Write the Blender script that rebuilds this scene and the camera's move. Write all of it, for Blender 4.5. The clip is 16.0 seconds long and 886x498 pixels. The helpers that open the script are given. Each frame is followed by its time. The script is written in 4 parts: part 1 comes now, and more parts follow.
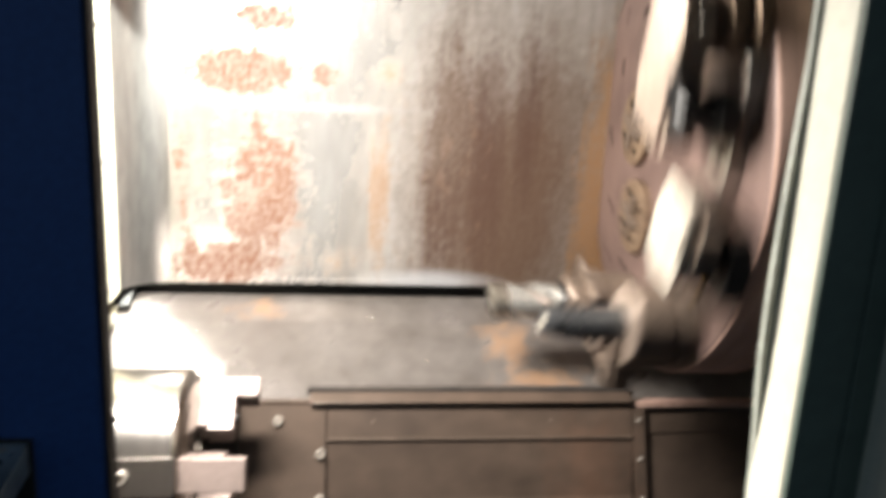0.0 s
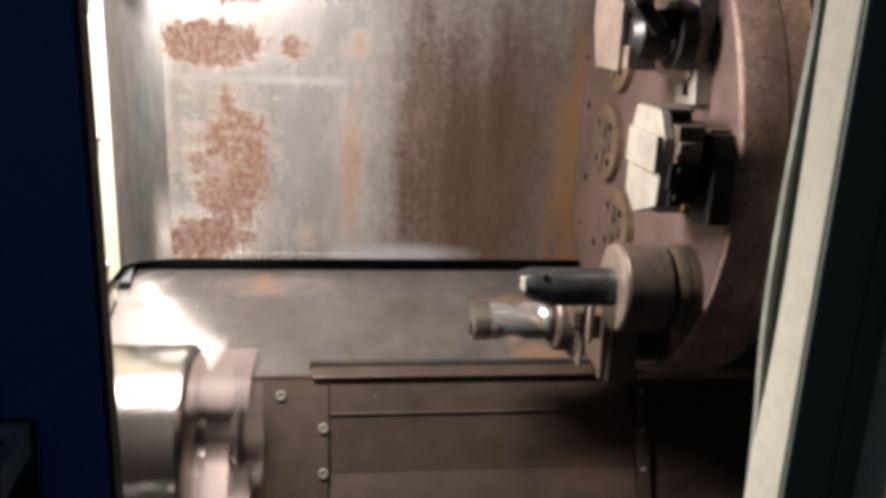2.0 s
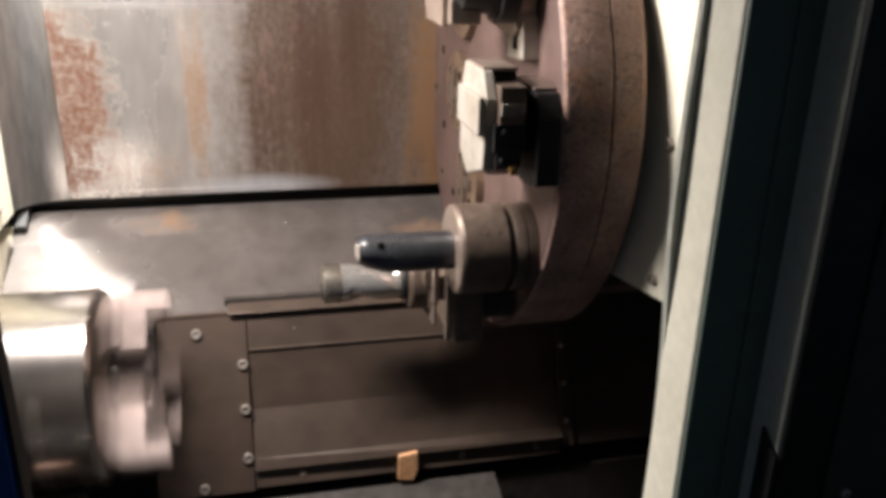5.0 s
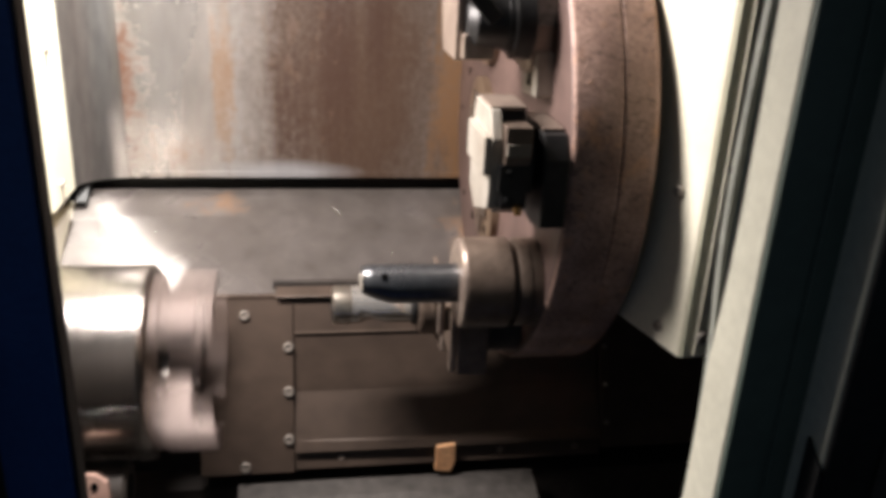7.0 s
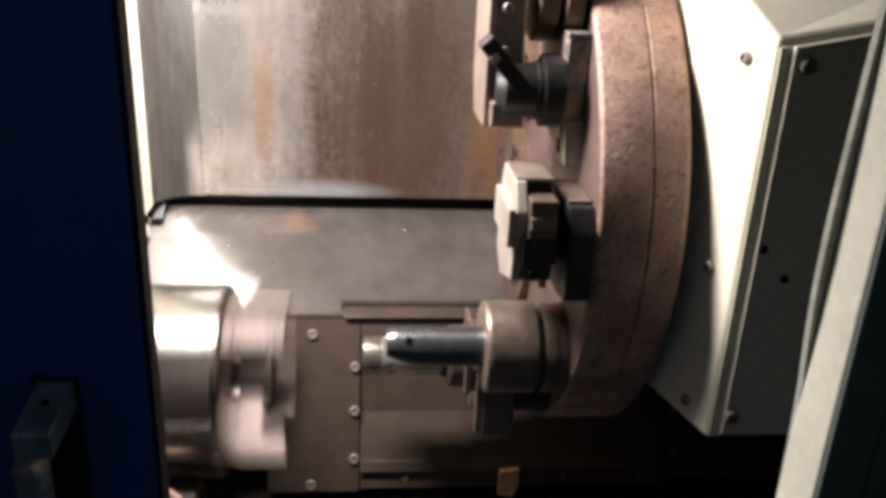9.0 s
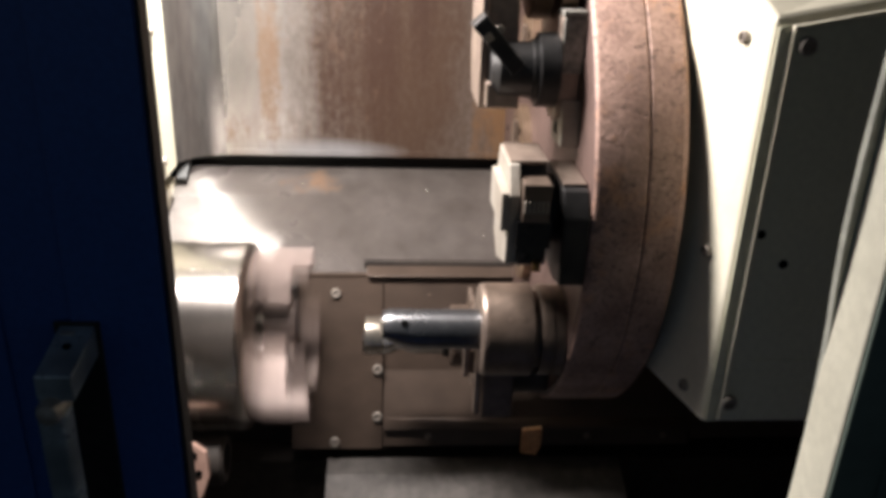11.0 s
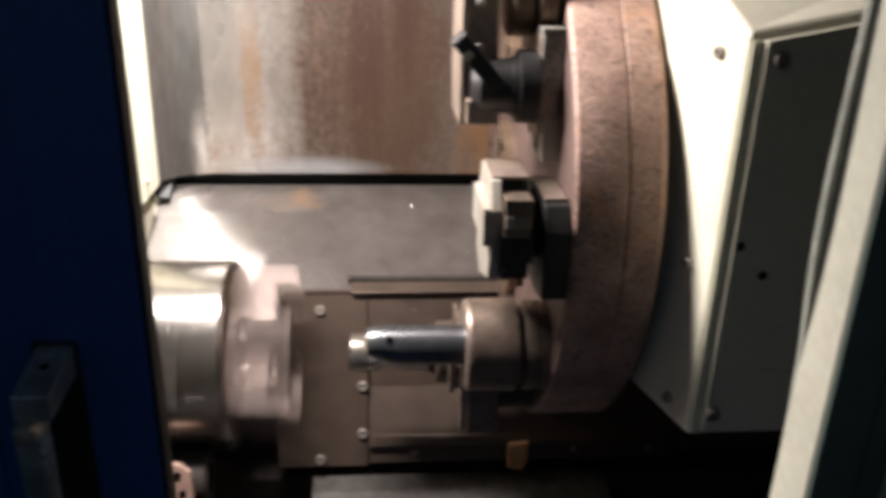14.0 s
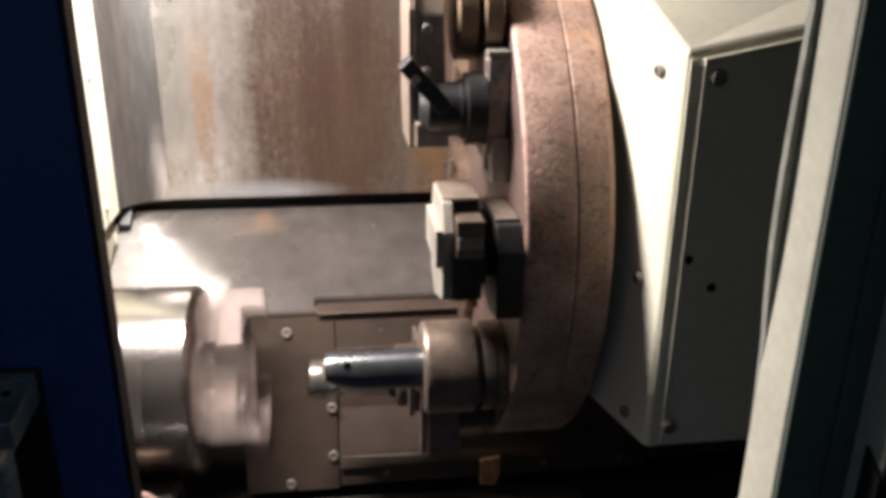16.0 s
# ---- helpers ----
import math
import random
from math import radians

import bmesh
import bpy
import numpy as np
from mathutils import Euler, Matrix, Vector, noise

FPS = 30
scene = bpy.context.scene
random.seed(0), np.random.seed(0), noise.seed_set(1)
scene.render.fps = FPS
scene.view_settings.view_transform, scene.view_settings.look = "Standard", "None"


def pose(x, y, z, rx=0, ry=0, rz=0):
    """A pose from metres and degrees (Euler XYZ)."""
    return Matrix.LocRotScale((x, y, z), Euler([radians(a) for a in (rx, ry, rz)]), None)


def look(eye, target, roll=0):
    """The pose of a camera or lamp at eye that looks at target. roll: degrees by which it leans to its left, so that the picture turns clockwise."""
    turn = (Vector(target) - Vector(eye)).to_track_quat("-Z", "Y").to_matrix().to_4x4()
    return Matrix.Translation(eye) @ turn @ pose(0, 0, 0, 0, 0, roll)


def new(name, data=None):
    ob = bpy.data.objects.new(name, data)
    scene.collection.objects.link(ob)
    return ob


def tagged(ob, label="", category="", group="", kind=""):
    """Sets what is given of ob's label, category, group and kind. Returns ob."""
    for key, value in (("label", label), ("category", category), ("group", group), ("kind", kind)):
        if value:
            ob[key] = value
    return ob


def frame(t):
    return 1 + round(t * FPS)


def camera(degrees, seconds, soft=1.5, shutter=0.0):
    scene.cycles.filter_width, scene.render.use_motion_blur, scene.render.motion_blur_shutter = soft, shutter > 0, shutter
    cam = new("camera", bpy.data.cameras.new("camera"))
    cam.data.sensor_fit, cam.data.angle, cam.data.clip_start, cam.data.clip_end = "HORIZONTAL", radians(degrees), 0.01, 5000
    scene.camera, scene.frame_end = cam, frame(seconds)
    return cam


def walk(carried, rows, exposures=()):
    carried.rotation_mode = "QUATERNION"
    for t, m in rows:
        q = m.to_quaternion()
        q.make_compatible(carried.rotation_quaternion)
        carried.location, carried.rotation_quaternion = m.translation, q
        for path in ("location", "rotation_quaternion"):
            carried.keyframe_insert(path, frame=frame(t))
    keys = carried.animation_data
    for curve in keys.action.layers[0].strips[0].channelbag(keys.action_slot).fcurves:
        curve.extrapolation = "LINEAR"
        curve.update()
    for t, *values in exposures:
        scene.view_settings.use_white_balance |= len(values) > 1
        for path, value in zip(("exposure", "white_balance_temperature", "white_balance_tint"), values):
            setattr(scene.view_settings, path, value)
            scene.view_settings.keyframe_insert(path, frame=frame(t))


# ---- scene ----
cam = camera(56.0, 16.0, soft=4.2, shutter=0.9)
# seconds, place, yaw, pitch, roll
PATH = [
    (0.0, -0.0022, -1.0181, 1.6103, -6.741, -14.047, -2.908),
    (0.5, -0.0072, -1.0092, 1.6149, -3.539, -17.222, -1.869),
    (1.0, -0.0067, -1.0098, 1.6162, -2.915, -16.774, -1.756),
    (1.5, -0.0019, -1.0129, 1.6139, -5.782, -15.830, -1.839),
    (2.0, -0.0011, -1.0131, 1.6105, -6.823, -15.920, -2.322),
    (2.5, 0.0005, -1.0043, 1.6130, -8.775, -18.397, -2.648),
    (3.0, 0.0066, -1.0021, 1.6109, -11.100, -20.172, -1.233),
    (3.5, 0.0170, -0.9986, 1.6060, -11.487, -19.925, -1.555),
    (4.0, 0.0127, -0.9993, 1.6107, -12.956, -20.207, -1.200),
    (6.5, 0.0111, -0.9987, 1.6070, -11.040, -21.583, -2.152),
    (7.0, 0.0088, -1.0032, 1.6079, -8.861, -21.455, -2.809),
    (7.5, 0.0042, -1.0016, 1.6198, -5.656, -23.083, -3.088),
    (8.0, 0.0035, -1.0043, 1.6251, -4.961, -21.867, -2.470),
    (8.5, -0.0027, -1.0008, 1.6300, -4.762, -21.626, -2.167),
    (9.0, -0.0114, -0.9926, 1.6327, -4.926, -21.263, -2.590),
    (11.5, -0.0059, -0.9933, 1.6133, -3.112, -24.102, -1.851),
    (12.0, -0.0079, -0.9947, 1.6125, -3.868, -24.445, -1.954),
    (12.5, -0.0132, -0.9943, 1.6103, -4.497, -24.258, -2.148),
    (13.0, -0.0086, -0.9926, 1.6139, -3.653, -23.178, -1.234),
    (13.5, -0.0037, -0.9972, 1.6193, -2.493, -22.222, -1.409),
    (14.0, 0.0008, -0.9971, 1.6168, -4.315, -22.294, -1.524),
    (14.5, 0.0031, -0.9901, 1.6110, -9.330, -23.357, -0.569),
    (15.0, 0.0046, -0.9941, 1.6105, -7.217, -23.934, -0.168),
    (15.5, 0.0030, -0.9980, 1.6117, -7.338, -22.112, -0.343),
    (16.0, -0.0002, -1.0032, 1.6116, -7.294, -20.715, -0.608),
]
walk(cam, [(t, pose(x, y, z, 90 + p, r, w)) for t, x, y, z, w, p, r in PATH],
     exposures=[(0, 1.15, 6500, 3), (0.25, 0.92, 6500, 4), (0.6, 0.55, 6500, 6.5), (1.0, 0.2, 6500, 9), (1.6, 0.0, 6500, 10), (16, 0.0, 6500, 10)])

# ---- world and lamps ----
world = bpy.data.worlds.new("world")
scene.world = world
world.use_nodes = True
world.node_tree.nodes["Background"].inputs["Color"].default_value = (0.60, 0.78, 1.0, 1)
world.node_tree.nodes["Background"].inputs["Strength"].default_value = 0.06


def lamp(name, kind, energy, m, colour, **kw):
    data = bpy.data.lights.new(name, kind)
    data.energy, data.color = energy, colour
    for k, v in kw.items():
        if k == "size":
            data.size = v
        elif k == "size_y":
            data.shape = "RECTANGLE"
            data.size_y = v
        elif k == "radius":
            data.shadow_soft_size = v
        elif k == "spot":
            data.spot_size = radians(v)
        elif k == "blend":
            data.spot_blend = v
    ob = new(name, data)
    ob.matrix_world = m
    return ob


LX, LY, LZ = -0.19, -0.12, 1.74
lamp("work_lamp", "AREA", 18.3, look((LX, LY, LZ), (LX + 0.25, LY, 1.2)), (1.0, 0.912, 0.878), size=0.075, size_y=0.38)
# unseen spot added for the bright corner patch on the tray
HX, HY, HZ = -0.19, 0.20, 2.15
lamp("tray_patch_lamp", "SPOT", 320, look((HX, HY, HZ), (-0.36, 0.27, 1.14)), (1.0, 0.96, 0.90), spot=23, blend=0.12, radius=0.003)


# ---- materials ----
def material(name, colour, rough=0.5, metal=0.0, second=None, scale=6.0, mix=(0.4, 0.65), grain=60.0, bump=0.15,
             stretch=(1, 1, 1), rough_var=0.12, grain_dark=0.25, spec=0.5):
    """Two scales of colour change and fine relief, in metres of the object's space."""
    m = bpy.data.materials.new(name)
    m.use_nodes = True
    nt = m.node_tree
    b = nt.nodes["Principled BSDF"]
    n, l = nt.nodes, nt.links
    co = n.new("ShaderNodeTexCoord")
    mp = n.new("ShaderNodeMapping")
    mp.inputs["Scale"].default_value = stretch
    l.new(co.outputs["Object"], mp.inputs["Vector"])
    big = n.new("ShaderNodeTexNoise")
    big.inputs["Scale"].default_value, big.inputs["Detail"].default_value = scale, 6
    fine = n.new("ShaderNodeTexNoise")
    fine.inputs["Scale"].default_value, fine.inputs["Detail"].default_value = grain, 4
    for t in (big, fine):
        l.new(mp.outputs["Vector"], t.inputs["Vector"])
    ramp = n.new("ShaderNodeValToRGB")
    ramp.color_ramp.elements[0].position, ramp.color_ramp.elements[1].position = mix
    ramp.color_ramp.elements[0].color = (*colour, 1)
    ramp.color_ramp.elements[1].color = (*(second or [c * 0.7 for c in colour]), 1)
    l.new(big.outputs["Fac"], ramp.inputs["Fac"])
    mul = n.new("ShaderNodeMix")
    mul.data_type, mul.blend_type = "RGBA", "MULTIPLY"
    mul.inputs["Factor"].default_value = 1
    gr = n.new("ShaderNodeMapRange")
    gr.inputs["From Min"].default_value, gr.inputs["From Max"].default_value = 0.3, 0.7
    gr.inputs["To Min"].default_value, gr.inputs["To Max"].default_value = 1 - grain_dark, 1.0 + grain_dark * 0.5
    l.new(fine.outputs["Fac"], gr.inputs["Value"])
    l.new(ramp.outputs["Color"], mul.inputs["A"])
    l.new(gr.outputs["Result"], mul.inputs["B"])
    l.new(mul.outputs["Result"], b.inputs["Base Color"])
    rr = n.new("ShaderNodeMapRange")
    rr.inputs["To Min"].default_value, rr.inputs["To Max"].default_value = max(rough - rough_var, 0.02), min(rough + rough_var, 1)
    l.new(big.outputs["Fac"], rr.inputs["Value"])
    l.new(rr.outputs["Result"], b.inputs["Roughness"])
    b.inputs["Metallic"].default_value = metal
    b.inputs["Specular IOR Level"].default_value = spec
    if bump:
        bp = n.new("ShaderNodeBump")
        bp.inputs["Strength"].default_value, bp.inputs["Distance"].default_value = bump, 0.002
        l.new(fine.outputs["Fac"], bp.inputs["Height"])
        l.new(bp.outputs["Normal"], b.inputs["Normal"])
    return m


def stains(m, blobs, colour, edge=0.35, wobble=0.06, freq=14.0, stretch=(1, 1, 1), rough=0.75, amount=1.0, cross=None, thin_to=0.66):
    """Stains with shapes of their own: soft ellipsoids in object space, broken up by noise."""
    nt = m.node_tree
    n, l = nt.nodes, nt.links
    b = n["Principled BSDF"]
    co = n.new("ShaderNodeTexCoord")
    mp = n.new("ShaderNodeMapping")
    mp.inputs["Scale"].default_value = stretch
    l.new(co.outputs["Object"], mp.inputs["Vector"])
    nz = n.new("ShaderNodeTexNoise")
    nz.inputs["Scale"].default_value, nz.inputs["Detail"].default_value = freq, 8
    nz.inputs["Roughness"].default_value = 0.65
    l.new(mp.outputs["Vector"], nz.inputs["Vector"])
    smear = nz.outputs["Fac"]
    if cross:
        for scale, strength, frq in ((cross, 0.5, freq), ((1, 1, 1), 0.28, freq * 6)):
            mp2 = n.new("ShaderNodeMapping")
            mp2.inputs["Scale"].default_value = scale
            l.new(co.outputs["Object"], mp2.inputs["Vector"])
            n2 = n.new("ShaderNodeTexNoise")
            n2.inputs["Scale"].default_value, n2.inputs["Detail"].default_value = frq, 6
            l.new(mp2.outputs["Vector"], n2.inputs["Vector"])
            both = n.new("ShaderNodeMix")
            both.data_type = "FLOAT"
            both.inputs[0].default_value = strength
            l.new(smear, both.inputs[2])
            l.new(n2.outputs["Fac"], both.inputs[3])
            smear = both.outputs[0]
    total = None
    for (cx, cy, cz), (sx, sy, sz), strength in blobs:
        v = n.new("ShaderNodeVectorMath")
        v.operation = "SUBTRACT"
        v.inputs[1].default_value = (cx, cy, cz)
        l.new(co.outputs["Object"], v.inputs[0])
        d = n.new("ShaderNodeVectorMath")
        d.operation = "DIVIDE"
        d.inputs[1].default_value = (sx, sy, sz)
        l.new(v.outputs[0], d.inputs[0])
        ln = n.new("ShaderNodeVectorMath")
        ln.operation = "LENGTH"
        l.new(d.outputs[0], ln.inputs[0])
        mr = n.new("ShaderNodeMapRange")
        mr.inputs["From Min"].default_value, mr.inputs["From Max"].default_value = 1.0, 0.0
        mr.inputs["To Max"].default_value = strength
        l.new(ln.outputs["Value"], mr.inputs["Value"])
        if total is None:
            total = mr.outputs["Result"]
        else:
            mx = n.new("ShaderNodeMath")
            mx.operation = "MAXIMUM"
            l.new(total, mx.inputs[0])
            l.new(mr.outputs["Result"], mx.inputs[1])
            total = mx.outputs[0]
    add = n.new("ShaderNodeMath")
    add.operation = "MULTIPLY_ADD"
    l.new(smear, add.inputs[0])
    add.inputs[1].default_value = wobble * 10
    l.new(total, add.inputs[2])
    th = n.new("ShaderNodeMapRange")
    th.inputs["From Min"].default_value = wobble * 5 + 0.28
    th.inputs["From Max"].default_value = wobble * 5 + 0.28 + edge
    th.inputs["To Max"].default_value = amount
    l.new(add.outputs[0], th.inputs["Value"])
    # no stain where no blob reaches
    gate = n.new("ShaderNodeMath")
    gate.operation = "GREATER_THAN"
    gate.inputs[1].default_value = 0.001
    l.new(total, gate.inputs[0])
    fac = n.new("ShaderNodeMath")
    fac.operation = "MULTIPLY"
    l.new(th.outputs["Result"], fac.inputs[0])
    l.new(gate.outputs[0], fac.inputs[1])
    if cross:
        spots = n.new("ShaderNodeTexNoise")
        spots.inputs["Scale"].default_value, spots.inputs["Detail"].default_value = 130, 5
        spots.inputs["Roughness"].default_value = 0.7
        flat = n.new("ShaderNodeMapping")
        flat.inputs["Scale"].default_value = (1, 1, 0.55)
        l.new(co.outputs["Object"], flat.inputs["Vector"])
        l.new(flat.outputs["Vector"], spots.inputs["Vector"])
        cover = n.new("ShaderNodeMapRange")
        cover.inputs["From Min"].default_value, cover.inputs["From Max"].default_value = 0.36, 0.58
        cover.inputs["To Min"].default_value = thin_to
        l.new(spots.outputs["Fac"], cover.inputs["Value"])
        thin = n.new("ShaderNodeMath")
        thin.operation = "MULTIPLY"
        l.new(fac.outputs[0], thin.inputs[0])
        l.new(cover.outputs["Result"], thin.inputs[1])
        fac = thin
    for socket, value in (("Base Color", (*colour, 1)), ("Roughness", rough), ("Metallic", 0.0), ("Specular IOR Level", 0.25 if cross else 0.5)):
        ins = b.inputs[socket]
        mixn = n.new("ShaderNodeMix")
        mixn.data_type = "RGBA" if socket == "Base Color" else "FLOAT"
        k = ("A_Color", "B_Color") if socket == "Base Color" else ("A_Float", "B_Float")
        sock = {s.identifier: s for s in mixn.inputs}
        outs = {s.identifier: s for s in mixn.outputs}
        l.new(fac.outputs[0], sock["Factor_Float"])
        if ins.is_linked:
            l.new(ins.links[0].from_socket, sock[k[0]])
        else:
            sock[k[0]].default_value = ins.default_value
        sock[k[1]].default_value = value
        l.new(outs["Result_Color" if socket == "Base Color" else "Result_Float"], ins)
    return m


M = {}
M["cream"] = material("cream_paint", (0.72, 0.69, 0.56), 0.42, scale=5, second=(0.62, 0.58, 0.45), grain=120, bump=0.05, grain_dark=0.06)
M["jambcream"] = material("aged_cream_paint", (0.58, 0.57, 0.47), 0.5, scale=6, second=(0.50, 0.49, 0.40), grain=120, bump=0.08, grain_dark=0.1)
M["panel"] = material("grey_green_paint", (0.68, 0.68, 0.53), 0.40, scale=5, second=(0.60, 0.60, 0.46), grain=150, bump=0.06, grain_dark=0.08)
M["jamb_green"] = material("dark_green_paint", (0.105, 0.14, 0.12), 0.5, scale=4, second=(0.08, 0.108, 0.092), grain=100, bump=0.06, grain_dark=0.1)
M["navy"] = material("navy_paint", (0.024, 0.074, 0.26), 0.42, scale=3, second=(0.018, 0.058, 0.205), grain=220, bump=0.12, grain_dark=0.15)
# black trim, also the painted shade of the wall gap and door edge
M["black"] = material("black_trim_and_shade", (0.008, 0.008, 0.008), 0.6, grain=90, bump=0.1)
# near-black for flush discs: the shade inside holes put into colour
M["hole"] = material("hole_shade", (0.004, 0.004, 0.004), 0.95, grain=90, bump=0, spec=0.0)
M["dark"] = material("oily_dark_iron", (0.05, 0.042, 0.036), 0.6, 0.2, scale=8, second=(0.03, 0.026, 0.024), grain=70, bump=0.2)
M["backwall"] = material("stained_sheet_steel", (0.56, 0.54, 0.52), 0.27, 0.72, scale=6, second=(0.38, 0.35, 0.32), mix=(0.3, 0.75), grain=30,
                         bump=0.06, stretch=(2.2, 1, 0.6), grain_dark=0.14)
# broad brown layer that darkens the sheet towards its right end
stains(M["backwall"], [((0.42, 0.36, 1.22), (0.66, 0.3, 0.75), 2.6)], (0.060, 0.040, 0.027), edge=1.0, wobble=0.1, freq=7, stretch=(2.6, 1, 0.3), rough=0.4, amount=0.9, cross=(8, 1, 0.2), thin_to=0.9)
stains(M["backwall"], [((0.04, 0.36, 1.40), (0.17, 0.3, 0.6), 1.5), ((0.13, 0.36, 1.34), (0.2, 0.3, 0.5), 1.7), ((0.30, 0.36, 1.28), (0.14, 0.3, 0.3), 1.1), ((0.52, 0.36, 1.4), (0.28, 0.3, 0.6), 1.6)],
       (0.060, 0.036, 0.024), edge=0.9, wobble=0.2, freq=12, stretch=(2.6, 1, 0.3), rough=0.42, amount=0.95, cross=(1.2, 1, 0.9), thin_to=0.86)
stains(M["backwall"], [((0.085, 0.36, 1.42), (0.06, 0.3, 0.3), 1.2), ((0.155, 0.36, 1.46), (0.04, 0.3, 0.22), 1.0), ((0.01, 0.36, 1.3), (0.05, 0.3, 0.2), 0.9)],
       (0.045, 0.024, 0.017), edge=0.6, wobble=0.3, freq=16, stretch=(3.4, 1, 0.22), rough=0.5, amount=0.75, cross=(6, 1, 0.3), thin_to=0.86)
stains(M["backwall"], [((-0.092, 0.36, 1.36), (0.035, 0.3, 0.24), 1.0), ((-0.083, 0.36, 1.553), (0.05, 0.3, 0.04), 0.9), ((0.31, 0.36, 1.35), (0.09, 0.3, 0.45), 1.6), ((-0.17, 0.36, 1.24), (0.09, 0.3, 0.05), 0.6)],
       (0.17, 0.092, 0.042), edge=0.5, wobble=0.28, freq=16, stretch=(2.2, 1, 0.5), rough=0.5, amount=0.75, cross=(5, 1, 0.6))
stains(M["backwall"], [((-0.285, 0.36, 1.345), (0.095, 0.3, 0.165), 1.6), ((-0.335, 0.36, 1.235), (0.13, 0.3, 0.055), 1.5), ((-0.315, 0.36, 1.550), (0.125, 0.3, 0.052), 1.7), ((-0.19, 0.36, 1.548), (0.05, 0.3, 0.04), 0.9),
                       ((-0.28, 0.36, 1.632), (0.10, 0.3, 0.035), 1.3), ((-0.40, 0.36, 1.34), (0.05, 0.3, 0.2), 0.5)],
       (0.115, 0.042, 0.018), edge=0.4, wobble=0.36, freq=20, stretch=(0.45, 1, 2.6), rough=0.5, amount=0.95, cross=(2.8, 1, 0.4))
stains(M["backwall"], [((-0.31, 0.36, 1.36), (0.14, 0.3, 0.22), 0.42)], (0.40, 0.37, 0.34), edge=0.25, wobble=0.24, freq=30, stretch=(0.9, 1, 2.2), rough=0.35, amount=0.28)
stains(M["backwall"], [((-0.2, 0.36, 1.42), (0.3, 0.3, 0.35), 0.30)], (0.20, 0.13, 0.09), edge=0.2, wobble=0.32, freq=40, stretch=(1.0, 1, 0.5), rough=0.5, amount=0.15)
stains(M["backwall"], [((0.0, 0.36, 1.205), (0.20, 0.3, 0.035), 1.0), ((-0.2, 0.36, 1.495), (0.35, 0.3, 0.016), 0.7)], (0.27, 0.275, 0.285), edge=0.5, wobble=0.05, freq=6, rough=0.3, amount=0.7)
M["rolled"] = material("rolled_bright_steel", (0.40, 0.39, 0.38), 0.32, 0.95, scale=5, second=(0.30, 0.29, 0.28), grain=50, bump=0.06, stretch=(3, 3, 0.5), grain_dark=0.2)
M["tray"] = material("oily_grey_steel", (0.145, 0.13, 0.122), 0.30, 0.35, scale=9, second=(0.095, 0.083, 0.075), mix=(0.38, 0.66), grain=40, bump=0.06, grain_dark=0.14)
stains(M["tray"], [((-0.235, 0.32, 1.17), (0.07, 0.05, 0.05), 0.9), ((0.18, 0.25, 1.13), (0.08, 0.13, 0.08), 0.9), ((0.22, 0.19, 1.1), (0.12, 0.06, 0.05), 0.8)],
       (0.20, 0.115, 0.062), edge=0.45, wobble=0.2, freq=30, rough=0.65, amount=0.75)
stains(M["tray"], [((-0.36, 0.30, 1.16), (0.12, 0.08, 0.06), 0.8), ((-0.1, 0.24, 1.12), (0.3, 0.08, 0.06), 0.6)], (0.09, 0.08, 0.075), edge=0.3, wobble=0.2, freq=28, rough=0.3, amount=0.5)
M["cover"] = material("way_cover_steel", (0.088, 0.063, 0.048), 0.42, 0.35, scale=6, second=(0.058, 0.041, 0.031), mix=(0.35, 0.7), grain=28, bump=0.05,
                      grain_dark=0.18, stretch=(1, 1, 1.5))
stains(M["cover"], [((0.30, 0.1, 1.0), (0.16, 0.12, 0.25), 0.6)], (0.14, 0.06, 0.03), edge=0.5, wobble=0.06, freq=18, rough=0.75, amount=0.6)
M["chuck"] = material("turned_steel", (0.39, 0.37, 0.345), 0.25, 1.0, scale=10, second=(0.33, 0.305, 0.28), grain=260, bump=0.04, stretch=(1.0, 0.05, 0.05),
                      grain_dark=0.15, rough_var=0.06)
M["jaw"] = material("ground_jaw_steel", (0.27, 0.212, 0.19), 0.45, 0.3, scale=14, second=(0.21, 0.165, 0.145), grain=120, bump=0.05, grain_dark=0.12)
M["rim"] = material("rusty_cast_iron", (0.48, 0.325, 0.265), 0.62, 0.1, scale=22, second=(0.23, 0.145, 0.118), mix=(0.3, 0.75), grain=240, bump=0.5,
                    grain_dark=0.3, spec=0.3)
stains(M["rim"], [((0.02, 0, 0), (0.6, 0.6, 0.6), 0.42)], (0.50, 0.27, 0.15), edge=0.35, wobble=0.25, freq=30, rough=0.6, amount=0.7)
stains(M["rim"], [((0.02, 0, 0), (0.6, 0.6, 0.6), 0.30)], (0.07, 0.045, 0.036), edge=0.3, wobble=0.25, freq=75, rough=0.7, amount=0.25)
stains(M["rim"], [((0.02, 0, 0), (0.6, 0.6, 0.6), 0.30)], (0.05, 0.034, 0.03), edge=0.1, wobble=0.2, freq=130, rough=0.7, amount=0.55)
M["face"] = material("pink_brown_disc_face", (0.135, 0.089, 0.077), 0.5, 0.25, scale=9, second=(0.09, 0.058, 0.05), grain=80, bump=0.1, grain_dark=0.15)
M["holder"] = material("brown_oiled_holder_steel", (0.185, 0.14, 0.11), 0.42, 0.5, scale=14, second=(0.115, 0.086, 0.067), grain=90, bump=0.12, grain_dark=0.25)
M["brass"] = material("yellowed_holder_steel", (0.22, 0.155, 0.105), 0.4, 0.5, scale=16, second=(0.14, 0.095, 0.065), grain=80, bump=0.12)
